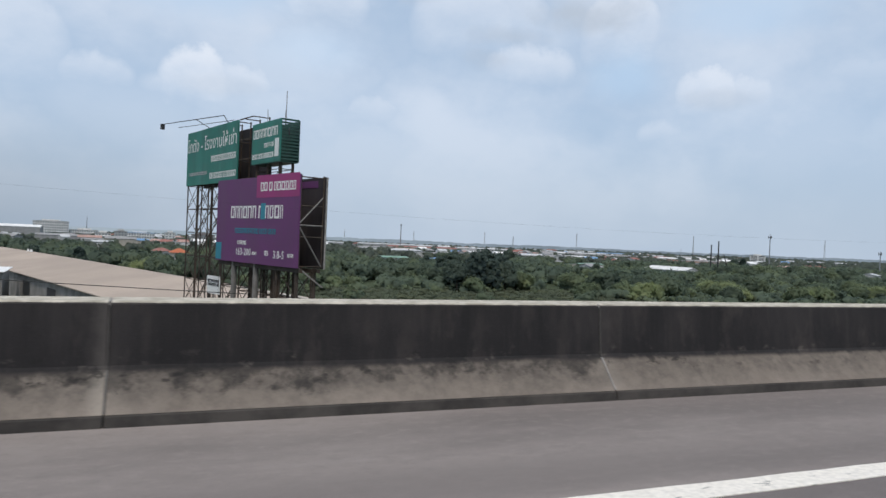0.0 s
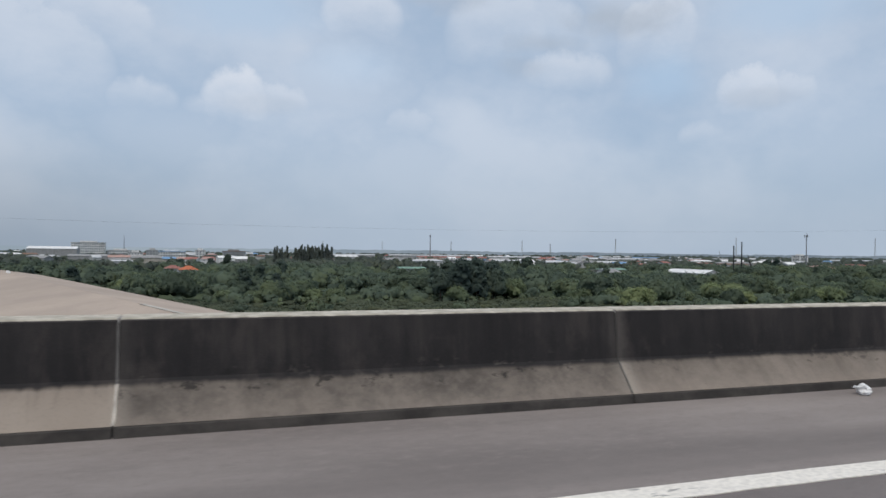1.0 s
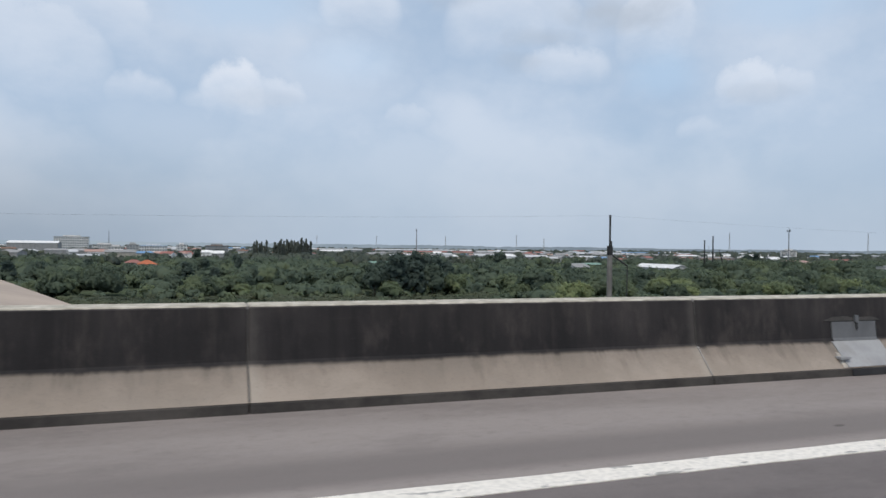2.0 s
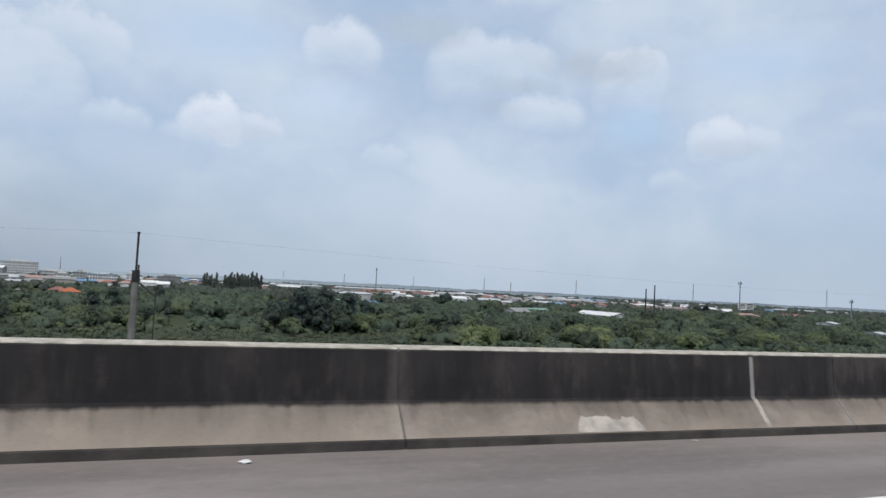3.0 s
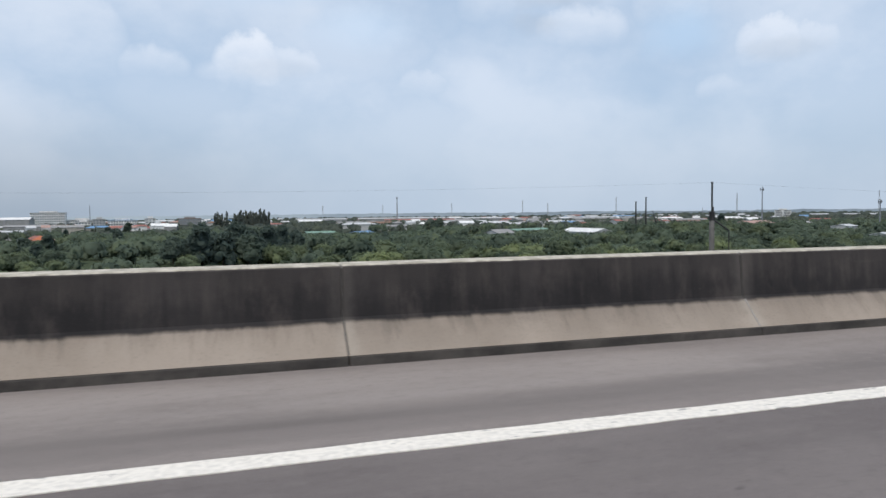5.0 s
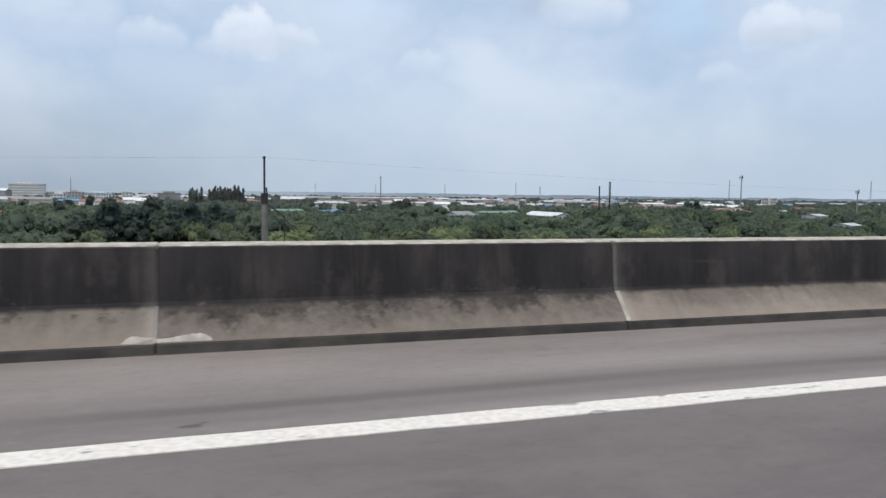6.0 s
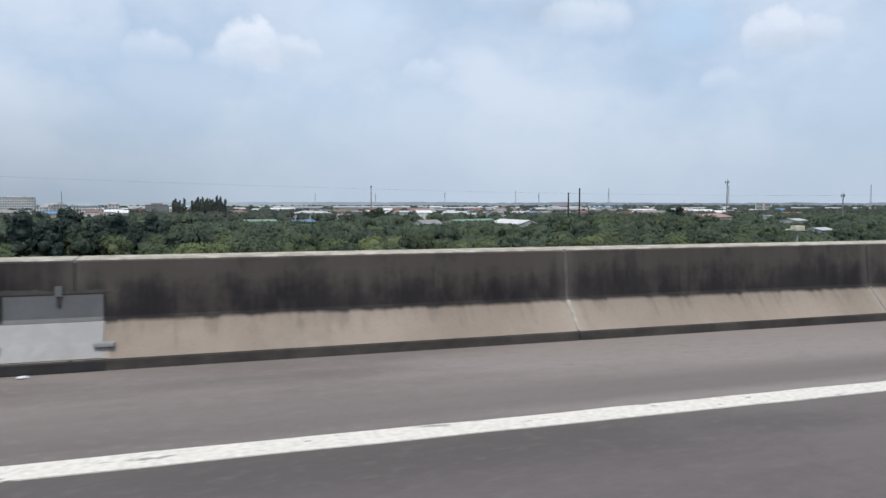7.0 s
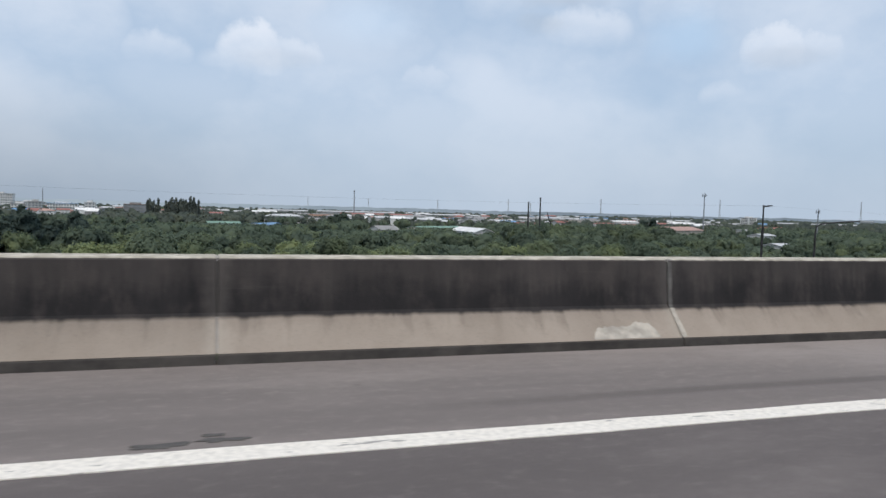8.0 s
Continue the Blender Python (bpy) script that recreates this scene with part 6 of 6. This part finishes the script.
tagged(part("backdrop", far_rim(), M_RIM), "pale blue-grey backdrop of the horizon tree line, glowing with painted haze", "backdrop", kind="structure")


# ---- the town beyond the trees ----
def tint(name, c, rough=0.8, metal=0.0):
    return plain(name, c, rough, metal, vary=0.18, scale=0.25, grain=2.0, stain=tuple(v * 0.65 for v in c), object_vary=0.35)


ROOFS = {
    "orange": tint("orange_roof_tiles", (0.50, 0.155, 0.075)), "red": tint("red_sheet_roof", (0.33, 0.15, 0.125)), "grey": tint("grey_sheet_roof", (0.30, 0.30, 0.30)),
    "bright": tint("bright_white_sheet_roof", (0.8, 0.8, 0.79), 0.6), "white": tint("white_sheet_roof", (0.56, 0.57, 0.58), 0.6), "blue": tint("blue_sheet_roof", (0.17, 0.31, 0.5)), "green": tint("green_sheet_roof", (0.20, 0.32, 0.26)),
    "brown": tint("brown_roof_tiles", (0.24, 0.15, 0.11)), "pink": tint("faded_red_roof", (0.44, 0.29, 0.25)),
}
WALLS = {"bright": tint("fresh_white_plaster", (0.76, 0.76, 0.75)), "white": tint("white_plaster", (0.5, 0.505, 0.505)), "cream": tint("cream_plaster", (0.44, 0.41, 0.36)), "grey": tint("grey_plaster", (0.3, 0.305, 0.31)), "green": tint("green_plaster", (0.16, 0.36, 0.22)), "red": tint("brick_red_plaster", (0.42, 0.16, 0.11))}


def gable_roof(l, w, z, rise, over=0.5):
    bm = bmesh.new()
    prism(bm, [(-w / 2 - over, z - 0.1), (0, z + rise), (w / 2 + over, z - 0.1), (w / 2 + over, z + 0.12), (0, z + rise + 0.22), (-w / 2 - over, z + 0.12)], -l / 2 - over, l / 2 + over)
    return bm


def hip_roof(l, w, z, rise, over=0.7):
    bm = bmesh.new()
    a, b = l / 2 + over, w / 2 + over
    r = max(0.3, a - b)
    v = [bm.verts.new(p) for p in ((-a, -b, z), (a, -b, z), (a, b, z), (-a, b, z), (-r, 0, z + rise), (r, 0, z + rise))]
    for q in ((0, 1, 5, 4), (1, 2, 5), (2, 3, 4, 5), (3, 0, 4), (3, 2, 1, 0)):
        bm.faces.new([v[i] for i in q])
    bmesh.ops.recalc_face_normals(bm, faces=bm.faces)
    return bm


def gable_wall(l, w, z, rise):
    bm = bmesh.new()
    prism(bm, [(-w / 2, 0), (w / 2, 0), (w / 2, z), (0, z + rise - 0.12), (-w / 2, z)], -l / 2, l / 2)
    return bm


PANES = {}


def pane(w, h):
    key = (round(w, 2), round(h, 2))
    if key not in PANES:
        PANES[key] = mesh_of("window", boxes((-w / 2, -0.06, 0, w / 2, 0.03, h)))
        PANES[key].materials.append(M_FARGLASS)
    return PANES[key]


def house(x, y, turn, l, w, h, roof, wall, rise=2.2, hip=False, name="house", label="", storeys=1, base=GROUND):
    label = label or (roof + "-roofed low house among the trees")
    e = thing(name, label, name.replace("_", " "), (x, y, base), turn, group="houses of the town")
    part("wall", boxes((-l / 2, -w / 2, 0, l / 2, w / 2, h)) if hip else gable_wall(l, w, h, rise), WALLS[wall], e)
    part("roof", hip_roof(l, w, h, rise) if hip else gable_roof(l, w, h, rise), ROOFS[roof], e)
    n = max(2, int(l / 4)) if y < 700 else 2
    for s in range(storeys):
        z = h / storeys * s + 1.0
        for k in range(n):
            p = part("window", pane(1.5, min(1.5, h / storeys - 1.4)), None, e)
            p.location = (-l / 2 + (k + 0.5) * l / n, -w / 2, z)
    p = part("window", pane(1.4, 1.4), None, e)
    p.matrix_local = pose(-l / 2, 0, 1.2, 0, 0, -90)
    return e


def block(x, y, turn, l, w, storeys, sh, label, roofmat="grey", wall="white", bay=3.6, base=GROUND, name="apartment_building", glass=None):
    """A block of several storeys with bands of windows, slabs and a roof parapet."""
    e = thing(name, label, "building", (x, y, base), turn)
    part("wall", boxes((-l / 2, -w / 2, 0, l / 2, w / 2, storeys * sh)), WALLS[wall], e)
    part("roof", boxes((-l / 2 - 0.6, -w / 2 - 0.6, storeys * sh, l / 2 + 0.6, w / 2 + 0.6, storeys * sh + 0.6)), ROOFS[roofmat], e)
    part("roof_house", boxes((-l / 4, -w / 4, storeys * sh + 0.6, l / 4, w / 4, storeys * sh + 3.2)), WALLS[wall], e)
    n = int(l / bay)
    for s in range(storeys):
        part("floor_slab", boxes((-l / 2 - 0.1, -w / 2 - 0.9, s * sh + sh - 0.35, l / 2 + 0.1, -w / 2, s * sh + sh - 0.05)), WALLS[wall], e)
        for k in range(n):
            p = part("window", pane(bay * 0.62, sh * 0.55) if glass is None else mesh_of("window", boxes((-bay * 0.38, -0.06, 0, bay * 0.38, 0.03, sh * 0.5))), glass, e)
            p.location = (-l / 2 + (k + 0.5) * l / n, -w / 2, s * sh + sh * 0.2)
        for k in range(max(2, int(w / bay))):
            for side in (-1, 1):
                p = part("window", pane(bay * 0.45, sh * 0.5), None, e)
                p.matrix_local = pose(side * l / 2, -w / 2 + (k + 0.5) * w / max(2, int(w / bay)), s * sh + sh * 0.22, 0, 0, -90 * side)
    return e


def factory(x, y, turn, l, w, h, roof, wall, bays, label):
    """A long works hall: several gabled bays side by side, each with its own roof."""
    e = thing("factory", label, "factory", (x, y, GROUND), turn, group="works halls")
    bw = w / bays
    for k in range(bays):
        yc = -w / 2 + (k + 0.5) * bw
        r = part("roof", gable_roof(l, bw, h, 1.4, 0.2), ROOFS[roof], e)
        r.location.y = yc
        q = part("wall", gable_wall(l, bw, h, 1.4), WALLS[wall], e)
        q.location.y = yc
    n = int(l / 14)
    for k in range(n):
        p = part("window", pane(7.0, 1.6), None, e)
        p.location = (-l / 2 + (k + 0.5) * l / n, -w / 2, h - 3.0)
    return e


# landmarks
house(14.5, 486, 5, 11, 9, 4.6, "orange", "cream", 2.6, True, label="house with a bright orange hipped tile roof")
house(4, 520, 12, 11, 8, 4.4, "red", "white", 2.2, True, label="house with a dull red tile roof behind trees")
house(345, 409, 92, 41, 13, 5.6, "bright", "white", 2.2, name="warehouse", label="long warehouse with a bright white sheet roof")
house(297, 440, 20, 15, 12, 4.8, "grey", "white", 2.4, name="shed", label="grey gabled shed with a white end wall")
house(366, 549, 36, 58, 18, 3.6, "green", "cream", 1.2, name="shed", label="long low shed with a faded green roof")
house(236, 603, 60, 50, 16, 2.2, "blue", "white", 1.6, name="warehouse", label="low warehouse with a blue sheet roof")
house(200, 610, 10, 26, 12, 2.6, "green", "grey", 1.4, name="shed", label="low shed with a pale green roof")
house(578, 524, 24, 46, 22, 6.0, "pink", "cream", 2.8, name="warehouse", label="long hall with a faded pink roof")
house(505, 330, 24, 18, 10, 2.8, "white", "white", 1.2, name="shed", label="low shed with a pale tin roof among the trees")
house(592, 440, 28, 24, 13, 5.0, "white", "white", 1.4, name="warehouse", label="pale flat-roofed store among the trees")
house(735, 620, 20, 40, 20, 4.5, "white", "white", 1.0, name="warehouse", label="flat pale hall among far trees")
block(-168, 1392, 3, 54, 22, 6, 4.3, "white six-storey block with ribbon windows and a dark roof", wall="bright")
block(-118, 1410, 3, 44, 20, 3, 4.2, "low white annexe with long window bands", wall="bright")
block(1196, 1148, -42, 30, 22, 6, 2.9, "white six-storey apartment block with dark balcony bands", bay=14.8, glass=M_GLASS, wall="bright")
block(-22, 1166, 5, 40, 20, 3, 4.2, "three-storey hall with a blue roof", "blue", "bright")
block(72, 1212, 4, 34, 22, 3, 4.6, "three-storey building with a dark brown roof", "brown", "grey")
block(20, 1130, 4, 14, 12, 4, 3.7, "narrow white four-storey house", "grey", "bright")
block(-46, 1110, 6, 16, 12, 4, 3.6, "pale grey four-storey block with a flat roof", "grey", "white")
block(-70, 1130, 3, 20, 12, 3, 3.6, "low white block of flats", "grey", "bright")
house(50, 900, 14, 20, 12, 7.0, "bright", "bright", 2.6, label="white gabled hall with a shining sheet roof")
house(66, 850, -8, 13, 10, 6.5, "bright", "grey", 3.0, label="grey house with a steep white gable")
house(-34, 860, 10, 17, 10, 7.5, "grey", "bright", 2.0, True, label="white two-storey house with a grey hipped roof", storeys=2)
house(28, 820, 4, 14, 10, 6.5, "pink", "bright", 2.2, True, label="white house with a faded red hipped roof", storeys=2)
house(-200, 1260, 2, 70, 40, 15, "bright", "grey", 3.5, name="factory", label="large shed with a shining white roof")
house(-130, 1005, 4, 16, 14, 6.5, "red", "green", 2.0, label="green house with a red roof")
house(-40, 640, 4, 16, 10, 7.0, "white", "white", 1.0, label="white house with a flat pale roof")
house(-74, 960, 6, 26, 14, 6.0, "pink", "white", 2.6, label="house with a faded red roof above the trees")
factory(474, 1275, -13, 130, 60, 6.5, "red", "cream", 3, "long works hall with dull red roofs")
factory(455, 1380, -13, 150, 40, 9.0, "white", "grey", 2, "long works hall with white roof edges")
factory(668, 1420, -18, 110, 70, 7.0, "white", "grey", 3, "works hall with pale sheet roofs")
factory(870, 1345, -26, 120, 60, 6.5, "white", "grey", 2, "long grey-white works hall")
factory(800, 1130, -22, 130, 50, 6.0, "grey", "cream", 3, "low grey works hall")
factory(1005, 1385, -32, 90, 50, 8.0, "blue", "white", 2, "works hall with blue roof")
factory(1130, 1330, -34, 110, 40, 7.0, "white", "cream", 2, "pale works hall beyond the trees")
factory(330, 1500, -8, 90, 50, 8.0, "white", "grey", 2, "works hall with a white roof")
factory(620, 1120, -20, 80, 36, 5.0, "pink", "cream", 2, "hall with faded red roofs")
factory(1500, 1250, -45, 200, 60, 7.0, "white", "grey", 2, "long pale works hall far off")
factory(1900, 1100, -55, 220, 60, 7.0, "grey", "white", 2, "long low hall far off")

town = random.Random(31)
names = ["pink", "red", "grey", "white", "white", "bright", "white", "brown", "grey", "white", "grey", "white", "bright", "blue", "grey", "red"]
for i in range(240):
    y = 720 + 1300 * town.random() ** 1.3
    half = (-0.28 * y, 0.95 * y + 190)
    x = town.uniform(*half)
    roof = names[town.randrange(len(names))]
    if (x < 60 and y < 820) or (50 < x < 240 and y < 980):
        continue
    long = town.random() < 0.4
    house(x, y, town.uniform(-35, 25), town.uniform(24, 50) if long else town.uniform(10, 18), town.uniform(9, 16), town.uniform(3.5, 7.5), roof,
          town.choice(("white", "cream", "grey", "bright", "white")), town.uniform(1.5, 2.8), town.random() < 0.4,
          label=("long " if long else "small ") + roof + "-roofed building among distant trees")


# ---- masts, chimneys and pylons ----
M_MAST = plain("mast_grey", (0.26, 0.275, 0.295), 0.6, 0.3, vary=0.2, scale=0.4)


def monopole(x, y, top, head, r, label):
    e = thing("telecom_mast", label, "mast", (x, y, GROUND), group="masts")
    h = top - GROUND
    part("pole", tubes(((0, 0, 0), (0, 0, h - 1.5), r * 1.3, r * 0.7), seg=10), M_MAST, e)
    if head:
        for k in range(3):
            a = k * math.tau / 3 + 0.4
            part("antenna", boxes((math.cos(a) * head - 0.3, math.sin(a) * head - 0.3, h - 4.2, math.cos(a) * head + 0.3, math.sin(a) * head + 0.3, h - 0.8)), M_MAST, e)
        part("platform", tubes(((0, 0, h - 2.9), (0, 0, h - 2.4), head + 0.5), seg=12), M_MAST, e)
        part("platform", tubes(((0, 0, h - 6.9), (0, 0, h - 6.6), head * 0.6), seg=12), M_MAST, e)
    part("rod", tubes(((0, 0, h - 1.5), (0, 0, h + 1.0), 0.18)), M_MAST, e)
    return e


monopole(716.6, 668.9, 27.0, 2.0, 0.65, "grey telecom mast with a ring of antennas")
monopole(431.8, 1274.9, 32.0, 1.1, 0.95, "thick grey mast above the factory roofs")
monopole(765.3, 557.6, 11.0, 1.6, 0.6, "telecom mast with panel antennas")
monopole(-123, 1521, 23.0, 0.0, 0.7, "slender grey mast on the skyline")
monopole(1130, 1310, 8.0, 0.0, 0.5, "slender grey mast on the skyline")
for x, y, t in ((393.8, 415.7, 10.0), (384.3, 413.0, 7.0)):
    c = thing("chimney_stack", "slim dark steel chimney stack", "chimney", (x, y, GROUND), group="chimney stacks")
    part("flue", tubes(((0, 0, 0), (0, 0, t - GROUND), 0.55, 0.42), seg=12), M_DARKSTEEL, c)
    part("cap", tubes(((0, 0, t - GROUND), (0, 0, t - GROUND + 0.4), 0.6), seg=12), M_DARKSTEEL, c)
crane = thing("derrick", "small dark leaning derrick by the chimneys", "derrick", (400, 415, GROUND))
part("boom", tubes(((1.5, 0, 10), (-1.5, 0, 18.5), 0.35, 0.2)), M_DARKSTEEL, crane)
part("mast", tubes(((1.5, 0, 0), (1.5, 0, 12), 0.4, 0.3)), M_DARKSTEEL, crane)


M_PYLON = plain("galvanised_pylon", (0.46, 0.48, 0.5), 0.6, 0.2, vary=0.15, scale=0.4)


def pylon_mesh(h):
    bm = bmesh.new()
    base, top = h * 0.036, h * 0.013
    levels = 9
    def w(f):
        return base + (top - base) * min(1.0, f * 1.25)
    corners = ((-1, -1), (1, -1), (1, 1), (-1, 1))
    for k in range(levels):
        a, b = k / levels, (k + 1) / levels
        for i, (sx, sy) in enumerate(corners):
            tx, ty = corners[(i + 1) % 4]
            tube(bm, (sx * w(a), sy * w(a), a * h), (sx * w(b), sy * w(b), b * h), 0.42, 0.42, 4)
            tube(bm, (sx * w(a), sy * w(a), a * h), (tx * w(b), ty * w(b), b * h), 0.25, 0.25, 4)
    return mesh_of("tower", bm)


def arm_mesh(h, z, reach):
    bm = bmesh.new()
    for s in (-1, 1):
        tube(bm, (0, 0, z), (s * reach, 0, z), 0.4, 0.25, 4)
        tube(bm, (0, 0, z + h * 0.03), (s * reach, 0, z), 0.3, 0.2, 4)
    return mesh_of("cross_arm", bm)


PYLON = pylon_mesh(86.0)
ARMS = [arm_mesh(86.0, 86 * f, 8.5) for f in (0.7, 0.82, 0.94)]
for x, y, t in ((1716, 3596, 66), (2005, 3105, 73), (2196, 2468, 73), (2503, 2060, 71), (1420, 3950, 58), (1050, 4150, 54), (700, 4200, 52), (3000, 1700, 66), (1530, 2900, 40)):
    if math.hypot(x - 100, y) > 4800:
        continue
    p = thing("lattice_pylon", "grey steel lattice power pylon on the skyline", "pylon", (x, y, GROUND), 35, group="power pylons")
    p.scale = (1, 1, (t - GROUND) / 86.0)
    part("tower", PYLON, M_PYLON, p)
    for a in ARMS:
        part("cross_arm", a, M_PYLON, p)
